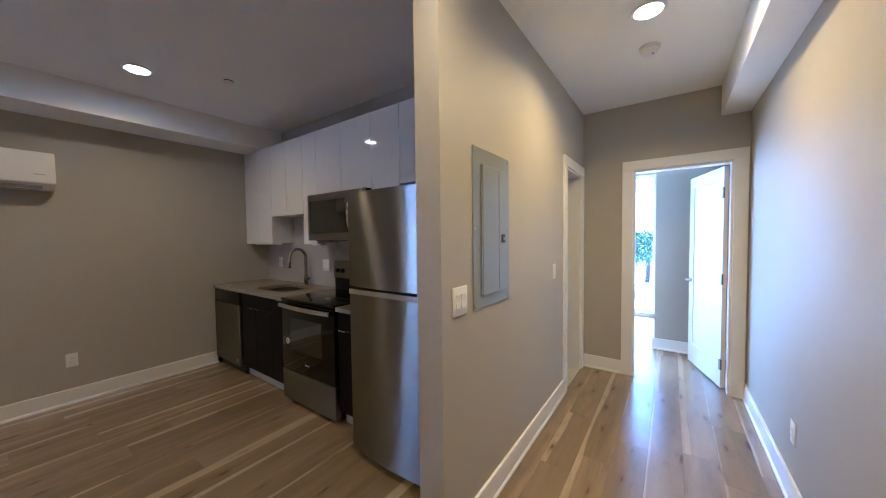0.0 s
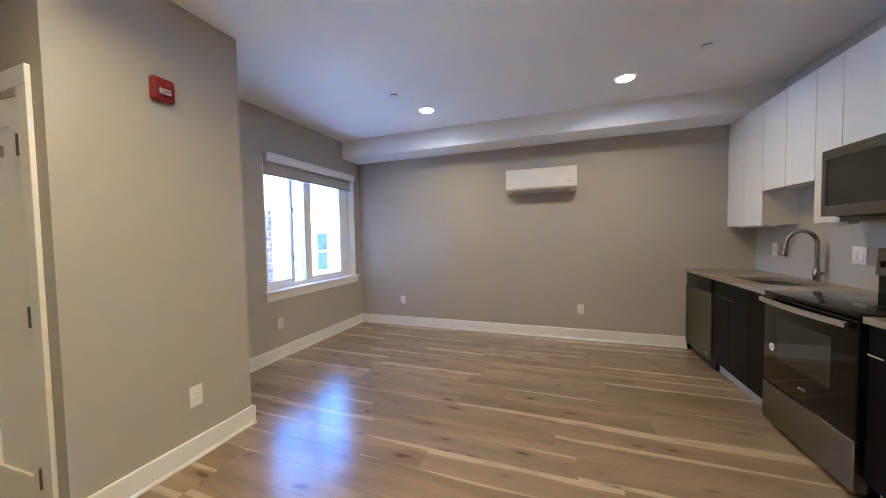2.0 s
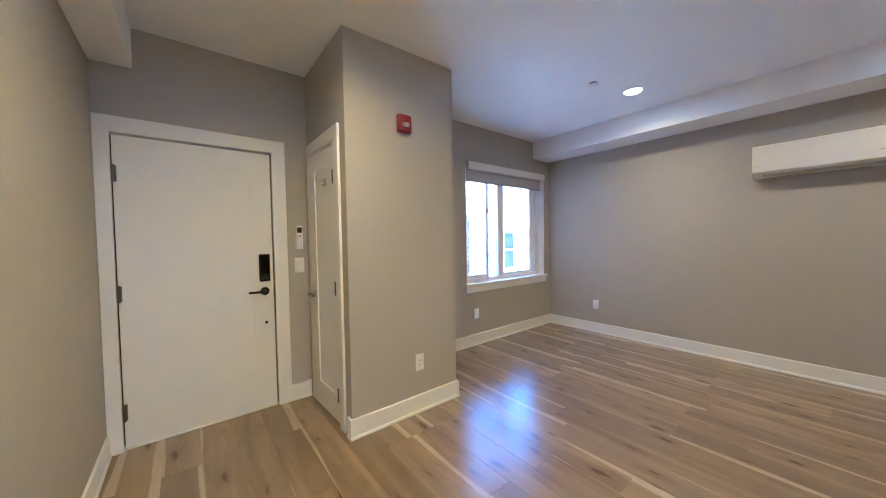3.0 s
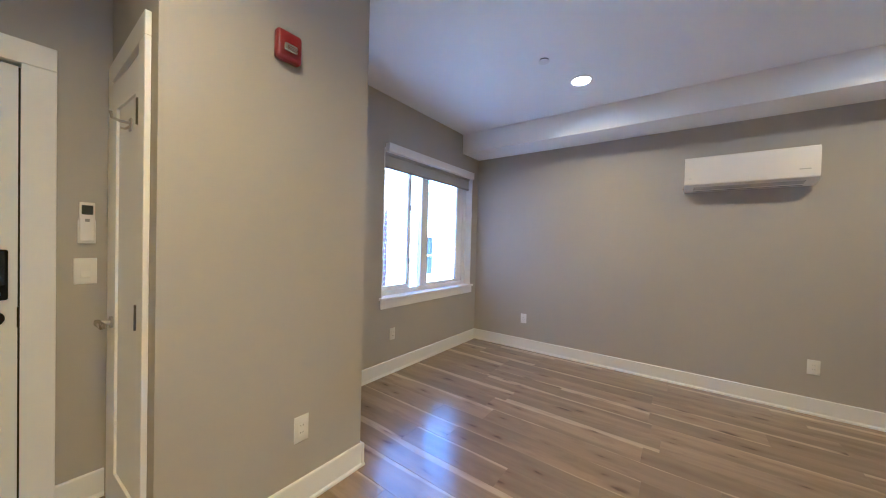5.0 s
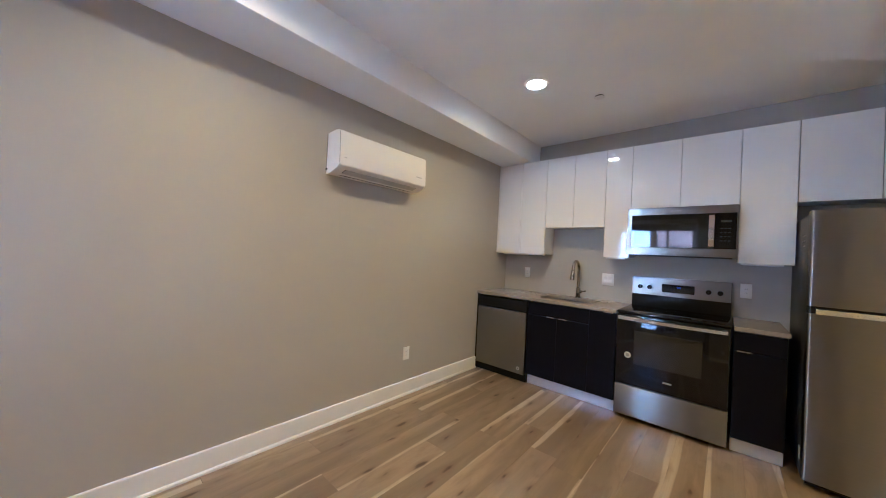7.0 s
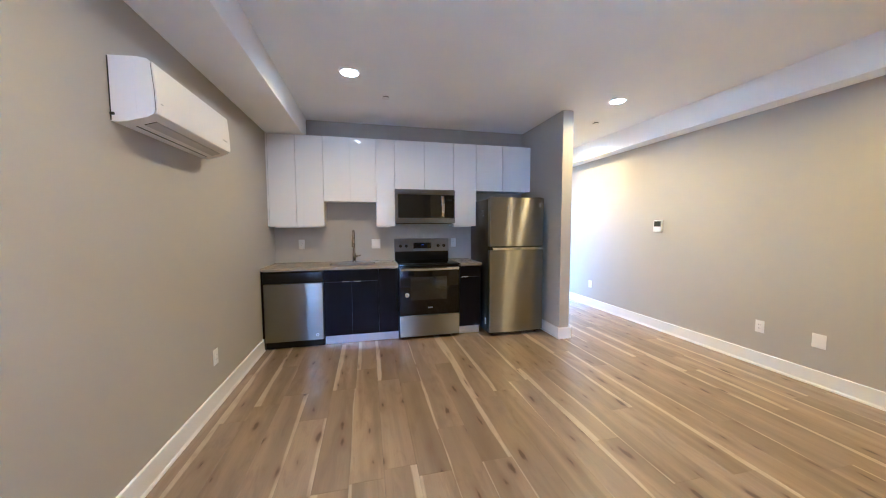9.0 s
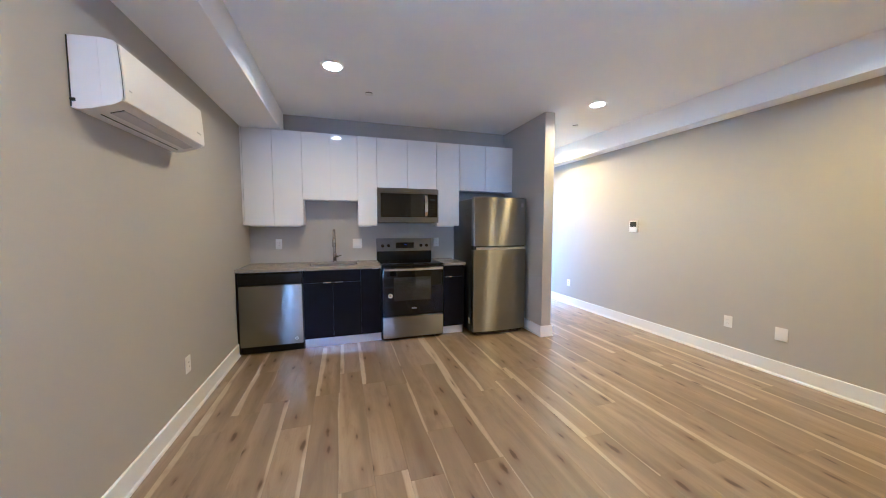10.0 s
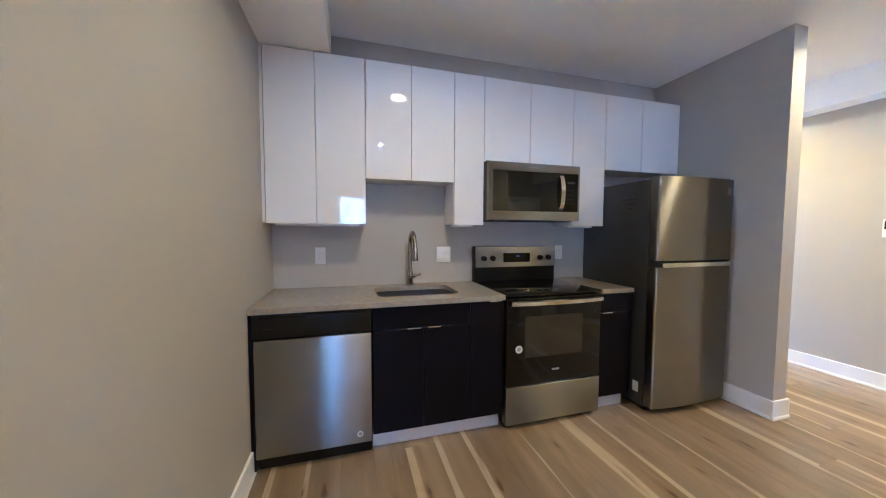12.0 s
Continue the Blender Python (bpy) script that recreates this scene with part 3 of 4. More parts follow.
for a, c in ((x0 + 0.205, -2.655), (-2.312, x1 - 0.085)):
    pane = part("pane", box(a, c, fy0 + 0.03, fy0 + 0.034, z0 + 0.08, z1 - 0.08), CLEAR, win)
    pane.visible_shadow = False
for a, c, d, e in ((x0, x0 + 0.012, z0, z1), (x1 - 0.012, x1, z0, z1), (x0, x1, z1 - 0.012, z1)):
    part("reveal_board", box(a, c, fy1, YS + 0.001, d, e), TRIM, win)
part("window_stool", box(x0 - 0.035, x1 + 0.03, fy1, YS + 0.035, z0 - 0.022, z0 + 0.002, 0.004, 2), TRIM, win, "white painted window stool")
part("apron", box(x0 - 0.02, x1 + 0.015, YS, YS + 0.016, z0 - 0.108, z0 - 0.022, 0.002, 1), TRIM, win, "white painted apron board")
shade = thing("roller_shade", (0, 0, 0), 0, "grey roller shade rolled up under a white valance", "window shade")
part("valance", box(-3.425, -1.845, YS + 0.001, YS + 0.055, 2.215, 2.300, 0.004, 2), TRIM, shade, "white valance board")
part("fabric", box(-3.41, -1.86, YS - 0.030, YS - 0.026, 2.085, 2.22), FABRIC, shade, "grey woven shade cloth")
part("hem_bar", box(-3.41, -1.86, YS - 0.036, YS - 0.020, 2.065, 2.088, 0.005, 2), GREY_PLASTIC, shade, "grey hem bar")
part("shade_roll", rod((-3.41, YS - 0.030, 2.225), (-1.86, YS - 0.030, 2.225), 0.026, 18), FABRIC, shade, "", True)
part("pull_chain", tube([(-3.43, YS + 0.01, 2.2), (-3.432, YS + 0.012, 1.7), (-3.43, YS + 0.014, 1.25)], 0.0022, 6), PLASTIC, shade)

# ---- the bedroom window ----
bwin = thing("window_2", (0, 0, 0), 0, "wide bright bedroom window in a white frame", "window", "", "structure")
bx0, bx1, bz0, bz1 = BWIN
for a, c in ((bx0, bx0 + 0.06), (bx1 - 0.06, bx1), (-0.92, -0.84)):
    part("window_frame", box(a, c, 5.63, 5.70, bz0, bz1, 0.004, 1), VINYL, bwin)
for a, c in ((bz0, bz0 + 0.06), (bz1 - 0.06, bz1)):
    part("window_frame", box(bx0 + 0.06, bx1 - 0.06, 5.632, 5.698, a, c), VINYL, bwin)
for a, c in ((bx0 + 0.06, -0.92), (-0.84, bx1 - 0.06)):
    pane = part("pane", box(a, c, 5.660, 5.664, bz0 + 0.06, bz1 - 0.06), CLEAR, bwin)
    pane.visible_shadow = False

# ---- kitchen: upper cabinets ----
UP_Y, UP_T = 0.795, 2.508


def upper(x0, x1, z0, doors, label, names="wall_cabinet"):
    """A gloss white wall cabinet with flat doors; doors: where the leaves part."""
    root = thing(names, (x0, UP_Y, z0), 0, label, "cabinet", "wall cabinets")
    w, h, d = x1 - x0, UP_T - z0, YK - UP_Y
    part("body", box(0.001, w - 0.001, 0.021, d - 0.001, 0.0, h), CARCASS, root)
    marks = [0.0, *[x - x0 for x in doors], w]
    for a, c in zip(marks, marks[1:]):
        part("cabinet_door", box(a + 0.0025, c - 0.0025, 0.0, 0.019, -0.006, h - 0.001, 0.0015, 1), LACQUER, root)
    return root


part("filler_strip", box(XW + 0.001, -3.602, UP_Y + 0.003, YK - 0.001, 1.402, UP_T), LACQUER, None)
tagged(bpy.data.objects["filler_strip"], "narrow white filler strip between wall and cabinet", "filler strip")
upper(-3.600, -2.976, 1.404, (-3.294,), "tall gloss white two-door wall cabinet beside the wall")
upper(-2.976, -2.338, 1.716, (-2.659,), "short gloss white two-door wall cabinet above the sink")
upper(-2.338, -2.101, 1.404, (), "narrow gloss white wall cabinet between sink and microwave")
upper(-2.101, -1.312, 1.880, (-1.710,), "short gloss white two-door cabinet above the microwave")
upper(-1.312, -0.988, 1.404, (), "narrow gloss white wall cabinet between microwave and refrigerator")
upper(-0.988, -0.171, 1.886, (-0.600,), "short gloss white two-door cabinet above the refrigerator")


def cabinet_light(x0, x1):
    root = thing("under_cabinet_light", ((x0 + x1) / 2, 0.90, 1.404), 0, "slim white light bar under a wall cabinet, switched off", "cabinet light", "under-cabinet lights")
    w = (x1 - x0) / 2
    part("housing", box(-w, w, -0.03, 0.03, -0.018, 0.0, 0.003, 2), PLASTIC, root)
    part("diffuser", box(-w + 0.02, w - 0.02, -0.018, 0.018, -0.021, -0.018, 0.001, 1), STICKER, root)


cabinet_light(-3.56, -3.02)
cabinet_light(-2.33, -2.16)
cabinet_light(-1.29, -1.04)

# ---- kitchen: base units ----
LOW_Y = 0.435


def tab_pull(root, x, z):
    part("tab_pull", box(x - 0.042, x + 0.042, -0.015, 0.010, z - 0.005, z + 0.004, 0.001, 1), BRIGHT, root, "thin chrome edge pull")


def base_unit(x0, x1, doors, label, drawer, pulls):
    root = thing("base_cabinet", (x0, LOW_Y, 0.0), 0, label, "cabinet", "base cabinets")
    w, d = x1 - x0, YK - LOW_Y
    part("body", box(0.001, w - 0.001, 0.021, d - 0.001, 0.108, 0.897), NAVY, root)
    marks = [0.0, *[x - x0 for x in doors], w]
    top = 0.750 if drawer else 0.890
    for a, c in zip(marks, marks[1:]):
        part("cabinet_door", box(a + 0.0015, c - 0.0015, 0.0, 0.019, 0.116, top, 0.0012, 1), NAVY, root)
    if drawer:
        part("drawer_front", box(0.0015, w - 0.0015, 0.0, 0.019, 0.757, 0.890, 0.0012, 1), NAVY, root)
    for x, z in pulls:
        tab_pull(root, x - x0, z)
    part("toe_kick", box(0.0, w, 0.06, 0.075, 0.001, 0.108), ALU, root, "brushed aluminium toe kick")


base_unit(-2.962, -2.338, (-2.647,), "blue-black two-door sink cabinet with chrome edge pulls", True, ((-2.712, 0.754), (-2.584, 0.754)))
base_unit(-2.338, -2.103, (), "narrow blue-black base cabinet beside the range", False, ((-2.17, 0.893),))
base_unit(-1.322, -1.045, (), "narrow blue-black base cabinet between range and refrigerator", True, ((-1.262, 0.754),))

dw = thing("dishwasher", (-3.604, LOW_Y, 0.0), 0, "stainless dishwasher with a black control strip, under the worktop", "dishwasher")
part("body", box(0.004, 0.635, 0.03, 0.60, 0.10, 0.896), BLACK, dw)
part("door", box(0.012, 0.634, -0.022, 0.028, 0.092, 0.752, 0.006, 3), STEEL, dw, "brushed stainless door", True)
ctl = part("control_strip", box(0.006, 0.636, -0.016, 0.028, 0.757, 0.893, 0.008, 3), BLACK, dw, "black plastic control strip", True)
part("pocket_handle", box(0.04, 0.60, -0.020, -0.012, 0.874, 0.888, 0.003, 1), BLACK_GLASS, ctl)
part("maker_mark", box(0.06, 0.11, -0.0175, -0.016, 0.811, 0.818), LCD, ctl)
part("kick_plate", box(0.012, 0.634, 0.035, 0.045, 0.002, 0.092), BLACK, dw)
part("sticker", rod((0.565, -0.0222, 0.150), (0.565, -0.0236, 0.150), 0.018, 20), STICKER, dw, "round pale sticker")
part("sticker_mark", rod((0.565, -0.0236, 0.150), (0.565, -0.0242, 0.150), 0.010, 16), GREY_PLASTIC, dw)
part("side_gap_panel", box(-0.014, 0.004, -0.004, 0.60, 0.0, 0.897), NAVY, dw)

# worktops
SINK = (-2.915, -2.365, 0.560, 0.930)


def worktop(x0, x1, y0, y1, hole, label):
    bm = bmesh.new()
    if hole:
        inner = rounded(hole[0], hole[1], hole[2], hole[3], 0.06, 6)
        cx, cy = (hole[0] + hole[1]) / 2, (hole[2] + hole[3]) / 2

        def out(p):
            """Where the way from the hole's middle through p meets the slab's edge."""
            dx, dy = p[0] - cx, p[1] - cy
            k = min(((x1 if dx > 0 else x0) - cx) / dx if abs(dx) > 1e-6 else 1e9, ((y1 if dy > 0 else y0) - cy) / dy if abs(dy) > 1e-6 else 1e9)
            return cx + dx * k, cy + dy * k

        rings = []
        corners = [(x1, y1), (x0, y1), (x0, y0), (x1, y0)]
        outer = [out(p) for p in inner]
        for c in corners:
            near = min(range(len(outer)), key=lambda k: (outer[k][0] - c[0]) ** 2 + (outer[k][1] - c[1]) ** 2)
            outer[near] = c
        for z in (0.898, 0.930):
            rings.append(([bm.verts.new((*p, z)) for p in inner], [bm.verts.new((*p, z)) for p in outer]))
        n = len(inner)
        for k in range(n):
            j = (k + 1) % n
            for ins, outs in rings:
                bm.faces.new((ins[k], ins[j], outs[j], outs[k]))
            bm.faces.new((rings[0][0][k], rings[0][0][j], rings[1][0][j], rings[1][0][k]))
            bm.faces.new((rings[0][1][k], rings[0][1][j], rings[1][1][j], rings[1][1][k]))
    else:
        box(x0, x1, y0, y1, 0.898, 0.930, 0.002, 1, bm)
    return tagged(part("worktop", bm, QUARTZ), label, "worktop")


worktop(XW + 0.001, -2.103, 0.412, YK - 0.001, SINK, "pale grey speckled quartz worktop with a sink cut-out")
worktop(-1.322, -1.035, 0.412, YK - 0.001, None, "small pale grey quartz worktop beside the refrigerator")

sink = thing("sink", (0, 0, 0), 0, "undermount stainless sink set in the worktop", "sink")
bm = bmesh.new()
outline = [rounded(SINK[0] - 0.004 + g, SINK[1] + 0.004 - g, SINK[2] - 0.004 + g, SINK[3] + 0.004 - g, 0.06, 6) for g in (0.0, 0.004, 0.012, 0.05)]
levels = [0.898, 0.81, 0.725, 0.700]
loops = [[bm.verts.new((*p, z)) for p in o] for o, z in zip(outline, levels)]
for p, q in zip(loops, loops[1:]):
    for k in range(len(p)):
        j = (k + 1) % len(p)
        bm.faces.new((p[k], p[j], q[j], q[k]))
bm.faces.new(loops[-1])
bowl = part("basin", bm, BASIN, sink, "satin steel basin", True)
mod = bowl.modifiers.new("thickness", "SOLIDIFY")
mod.thickness, mod.offset = 0.0015, 0.0
part("drain", rod((-2.64, 0.76, 0.700), (-2.64, 0.76, 0.704), 0.045, 24, b=0.001), BRIGHT, sink, "round steel drain", True)

faucet = thing("faucet", (-2.635, 0.990, 0.930), 0, "brushed nickel gooseneck faucet with a side lever, on the worktop", "faucet")
part("base", rod((0, 0, 0), (0, 0, 0.012), 0.028, 26, b=0.003), NICKEL, faucet, "", True)
arc = [(0, 0, 0.01), (0, 0, 0.10), (0, 0, 0.22), (0, 0, 0.30)] + [(0, -0.095 + 0.095 * math.cos(radians(a)), 0.315 + 0.095 * math.sin(radians(a))) for a in range(10, 171, 16)] + [(0, -0.192, 0.29)]
part("spout", tube(arc, 0.0155, 16), NICKEL, faucet, "", True)
part("body", rod((0, 0, 0.012), (0, 0, 0.11), 0.0225, 20, b=0.003), NICKEL, faucet, "", True)
part("spray_head", rod((0, -0.193, 0.305), (0, -0.203, 0.205), 0.019, 18, r2=0.0235, b=0.002), NICKEL, faucet, "", True)
part("lever", tube([(0.015, 0, 0.07), (0.045, 0, 0.072), (0.085, -0.006, 0.083)], 0.0075, 10), NICKEL, faucet, "", True)
part("lever_hub", rod((0.012, 0, 0.07), (0.042, 0, 0.07), 0.0155, 16, b=0.002), NICKEL, faucet, "", True)

# range
rng = thing("range", (-2.096, 0.435, 0.0), 0, "freestanding electric range, black glass and stainless, between base cabinets", "range")
W = 0.762
part("body", box(0.002, W - 0.002, 0.03, 0.60, 0.055, 0.911, 0.002, 1), BLACK, rng)
part("cooktop", box(0.0, W, -0.028, 0.555, 0.912, 0.933, 0.007, 3), BLACK_GLASS, rng, "black glass cooktop", True)
for x, y, r in ((0.20, 0.13, 0.115), (0.56, 0.13, 0.085), (0.20, 0.41, 0.085), (0.56, 0.41, 0.105)):
    ring = bmesh.new()
    inner = [ring.verts.new((x + (r - 0.003) * math.cos(k * math.tau / 40), y + (r - 0.003) * math.sin(k * math.tau / 40), 0.9334)) for k in range(40)]
    outer = [ring.verts.new((x + r * math.cos(k * math.tau / 40), y + r * math.sin(k * math.tau / 40), 0.9334)) for k in range(40)]
    for k in range(40):
        ring.faces.new((inner[k], inner[(k + 1) % 40], outer[(k + 1) % 40], outer[k]))
    part("burner_ring", ring, LCD, rng)
door = part("oven_door", box(0.004, W - 0.004, -0.026, 0.028, 0.302, 0.905, 0.006, 3), BLACK_GLASS, rng, "black glass oven door", True)
part("oven_window", box(0.14, 0.60, -0.0275, -0.026, 0.49, 0.775, 0.0006, 1), WINDOW_GLASS, door, "smoked oven window")
hb = bmesh.new()
for k in range(12):
    a, c = 0.02 + k * (W - 0.04) / 12, 0.02 + (k + 1) * (W - 0.04) / 12
    ya, yc = (-0.052 - 0.026 * (1 - ((u - W / 2) / (W / 2)) ** 2) for u in (a, c))
    ring = [hb.verts.new(p) for p in ((a, ya, 0.855), (a, ya - 0.012, 0.862), (a, ya - 0.012, 0.886), (a, ya, 0.892), (c, yc, 0.855), (c, yc - 0.012, 0.862), (c, yc - 0.012, 0.886), (c, yc, 0.892))]
    for f in ((0, 1, 5, 4), (1, 2, 6, 5), (2, 3, 7, 6), (3, 0, 4, 7)):
        hb.faces.new([ring[i] for i in f])
bmesh.ops.remove_doubles(hb, verts=hb.verts, dist=1e-5)
for x in (0.06, W - 0.06):
    box(x - 0.012, x + 0.012, -0.062, -0.02, 0.864, 0.884, bm=hb)
part("handle", hb, BRIGHT, door, "bowed stainless door handle")
part("maker_mark", box(0.355, 0.415, -0.0280, -0.0262, 0.385, 0.398, 0.0006, 1), GREY_PLASTIC, door)
part("sticker", rod((0.096, -0.0262, 0.556), (0.096, -0.0285, 0.556), 0.026, 24), STICKER, door, "round pale sticker")
part("sticker_mark", rod((0.096, -0.0285, 0.556), (0.096, -0.0292, 0.556), 0.014, 18), GREY_PLASTIC, door)
part("storage_drawer", box(0.004, W - 0.004, -0.030, 0.028, 0.036, 0.296, 0.006, 3), STEEL, rng, "stainless storage drawer", True)
part("plinth", box(0.02, W - 0.02, 0.04, 0.56, 0.012, 0.056), BLACK, rng)
for x in (0.05, W - 0.05):
    for y in (0.08, 0.52):
        part("foot", rod((x, y, 0.0), (x, y, 0.014), 0.018, 12), RUBBER, rng)
part("back_riser", box(0.0, W, 0.548, 0.612, 0.90, 1.226, 0.006, 2), BLACK, rng, "", True)
guard = part("control_panel", prism([(0.530, 1.052), (0.546, 1.052), (0.556, 1.220), (0.550, 1.226), (0.542, 1.222)], 0.004, W - 0.004, "x"), STEEL, rng, "stainless control panel")
for x in (0.075, 0.155, 0.605, 0.685):
    kn = rod((x, 0.540, 1.128), (x, 0.512, 1.126), 0.0235, 22, r2=0.020, b=0.002)
    box(x - 0.004, x + 0.004, 0.506, 0.513, 1.106, 1.146, bm=kn)
    part("knob", kn, BLACK, guard, "black knob", True)
part("display", box(0.255, 0.505, 0.531, 0.541, 1.090, 1.168, 0.001, 1), BLACK_GLASS, guard, "black display")
part("digits", box(0.372, 0.402, 0.5300, 0.5306, 1.136, 1.148), DISPLAY, guard, "lit blue clock digits")

# microwave over the range
mw = thing("microwave", (-2.104, 0.700, 1.438), 0, "stainless over-the-range microwave with a black glass door, under a cabinet", "microwave")
MW, MH = 0.790, 0.430
part("body", box(0.002, MW - 0.002, 0.035, 0.352, 0.0, MH + 0.008), BLACK, mw)
part("front_frame", wall_mesh("x", 0.0, 0.036, 0.0, MW, 0.0, MH, ((0.035, MW - 0.012, 0.068, MH - 0.062),)), STEEL, mw, "stainless front frame")
part("door_glass", box(0.035, 0.640, 0.006, 0.034, 0.068, MH - 0.062, 0.002, 1), MW_GLASS, mw, "black glass door")
part("door_window", box(0.075, 0.560, 0.0045, 0.006, 0.100, MH - 0.095), MW_GLASS, mw, "smoked mesh window")
pad = part("control_pad", box(0.642, MW - 0.012, 0.006, 0.034, 0.068, MH - 0.062, 0.002, 1), BLACK_GLASS, mw, "black control pad")
part("clock_window", box(0.680, 0.745, 0.005, 0.006, 0.290, 0.308), LCD, pad)
for k in range(4):
    for x in (0.678, 0.703, 0.728):
        part("key_mark", box(x, x + 0.014, 0.0054, 0.006, 0.236 - k * 0.034, 0.241 - k * 0.034), LCD, pad)
bow = [(-0.034 * math.sin(math.pi * k / 14) ** 0.6 + 0.006, 0.082 + k * 0.272 / 14) for k in range(15)]
grip = prism(bow + [(y + 0.009, z) for y, z in bow[::-1]], 0.604, 0.640, "x")
part("handle", grip, BRIGHT, mw, "bowed steel handle", True)
part("maker_mark", box(0.335, 0.415, -0.0012, 0.0, MH - 0.036, MH - 0.028), GREY_PLASTIC, mw)
part("vent_grille", box(0.03, MW - 0.03, 0.06, 0.30, -0.006, 0.0), RUBBER, mw)

# refrigerator
fr = thing("refrigerator", (-0.984, 0.27, 0.0), 0, "tall top-freezer refrigerator, stainless doors and dark sides, beside the wing wall", "refrigerator")
FW, FH, SPLIT = 0.738, 1.748, 1.135
part("cabinet", box(0.004, FW - 0.004, 0.085, 0.775, 0.03, FH - 0.012, 0.006, 2), DARK_SIDE, fr, "dark grey steel case", True)


def bowed_door(name, z0, z1, label):
    """A door skin that bows out a little towards the middle, with rounded side edges."""
    r = 0.016
    arc = [(r * (1 - math.cos(radians(15 * k))), 0.010 + r * (1 - math.sin(radians(15 * k)))) for k in range(7)]
    front = [(r + k / 16 * (FW - 2 * r), 0.010 - 0.026 * (1 - (k / 8 - 1) ** 2)) for k in range(1, 16)]
    prof = [(0.0, 0.078), *arc, *front, *[(FW - x, y) for x, y in arc[::-1]], (FW, 0.078)]
    return part(name, prism(prof, z0, z1, "z"), STEEL_DOOR, fr, label, True)


freezer = bowed_door("freezer_door", SPLIT + 0.008, FH, "brushed stainless freezer door")
lower = bowed_door("fridge_door", 0.052, SPLIT - 0.040, "brushed stainless refrigerator door")
part("handle_rail", prism([(-0.012, SPLIT - 0.039), (0.012, SPLIT - 0.039), (0.030, SPLIT - 0.002), (0.022, SPLIT + 0.001), (-0.010, SPLIT - 0.008)], 0.03, FW - 0.012, "x"), BRIGHT, lower, "polished steel grip rail")
part("gasket", box(0.01, FW - 0.01, 0.040, 0.085, 0.055, FH - 0.01), RUBBER, fr)
part("hinge_cover", box(0.62, 0.72, 0.03, 0.12, FH - 0.012, FH + 0.010, 0.006, 2), BLACK, fr)
part("maker_mark", box(0.655, 0.690, 0.0000, 0.0040, FH - 0.115, FH - 0.065), GREY_PLASTIC, freezer)
part("kick_grille", box(0.02, FW - 0.02, 0.07, 0.09, 0.012, 0.048), BLACK, fr)
for x in (0.06, FW - 0.06):
    part("foot", rod((x, 0.10, 0.0), (x, 0.10, 0.03), 0.02, 14), RUBBER, fr)
    part("foot", rod((x, 0.72, 0.0), (x, 0.72, 0.03), 0.02, 14), RUBBER, fr)
part("side_sticker", box(0.0025, 0.0045, 0.13, 0.18, 0.125, 0.205), STICKER, fr, "small pale rating sticker")
for k, (a, c) in enumerate(((0.20, 0.33), (0.22, 0.31), (0.24, 0.29))):
    part("side_lettering", box(0.0028, 0.004, a, c, 1.60 - k * 0.035, 1.606 - k * 0.035), LCD, fr)

# ---- wall and ceiling fittings ----
AC = thing("air_conditioner", (XW, -1.175, 0.0), 0, "white wall-mounted split air conditioner under the soffit", "air conditioner")
prof = [(0.001, 1.892), (0.001, 2.190), (0.120, 2.196), (0.160, 2.190), (0.172, 2.175), (0.180, 2.05), (0.182, 1.955), (0.176, 1.936), (0.150, 1.920), (0.07, 1.895), (0.03, 1.888)]
part("casing", prism(prof, -0.428, 0.428, "y"), AC_WHITE, AC, "", True)
part("front_panel", prism([(0.1740, 2.178), (0.1780, 2.178), (0.1875, 2.05), (0.1905, 1.952), (0.186, 1.938), (0.1795, 1.938), (0.1845, 1.952), (0.1815, 2.05)], -0.424, 0.424, "y"), AC_WHITE, AC, "white front panel", True)
slope = (1.920 - 1.895) / (0.150 - 0.07)


def under(x0, x1, y0, y1, lift, thick):
    """A strip that follows the slanted underside."""
    za, zc = 1.895 + (x0 - 0.07) * slope - lift, 1.895 + (x1 - 0.07) * slope - lift
    return prism([(x0, za), (x1, zc), (x1, zc - thick), (x0, za - thick)], y0, y1, "y")


# the underside's shade is put into the louver's grey
part("louver", under(0.0985, 0.147, -0.352, 0.352, 0.002, 0.005), AC_SHADE, AC, "white swing louver, greyed for the shade under the unit", False)
for a, c in ((0.0945, 0.0985), (0.060, 0.0635)):
    part("louver_gap", under(a, c, -0.355, 0.355, 0.0008, 0.002), SLOT, AC)
for y in (-0.355, 0.352):
    part("louver_gap", under(0.0985, 0.147, y, y + 0.003, 0.0008, 0.002), SLOT, AC)
part("side_crease", prism([(0.096, 2.185), (0.104, 2.185), (0.108, 1.925)], -0.4292, -0.428, "y"), AC_WHITE, AC)
part("panel_seam", prism([(0.1725, 2.176), (0.1745, 2.176), (0.1840, 2.05), (0.1865, 1.952), (0.1845, 1.952), (0.1820, 2.05)], -0.4288, -0.4279, "y"), SLOT, AC)
# dark strip laid on the casing for the shade along the wall
part("wall_gap_shade", box(0.001, 0.006, -0.4290, -0.4279, 1.895, 2.188), SLOT, AC)
# strip added where a ceiling lamp glints on the front panel
part("lamp_glint", box(0.1870, 0.1910, 0.31, 0.375, 2.000, 2.008), AC_SHADE, AC)
part("maker_mark", box(0.1870, 0.1908, -0.395, -0.375, 1.990, 1.996), AC_SHADE, AC)
part("drain_plug", rod((0.004, -0.428, 1.925), (0.018, -0.4315, 1.925), 0.007, 12), RUBBER, AC)


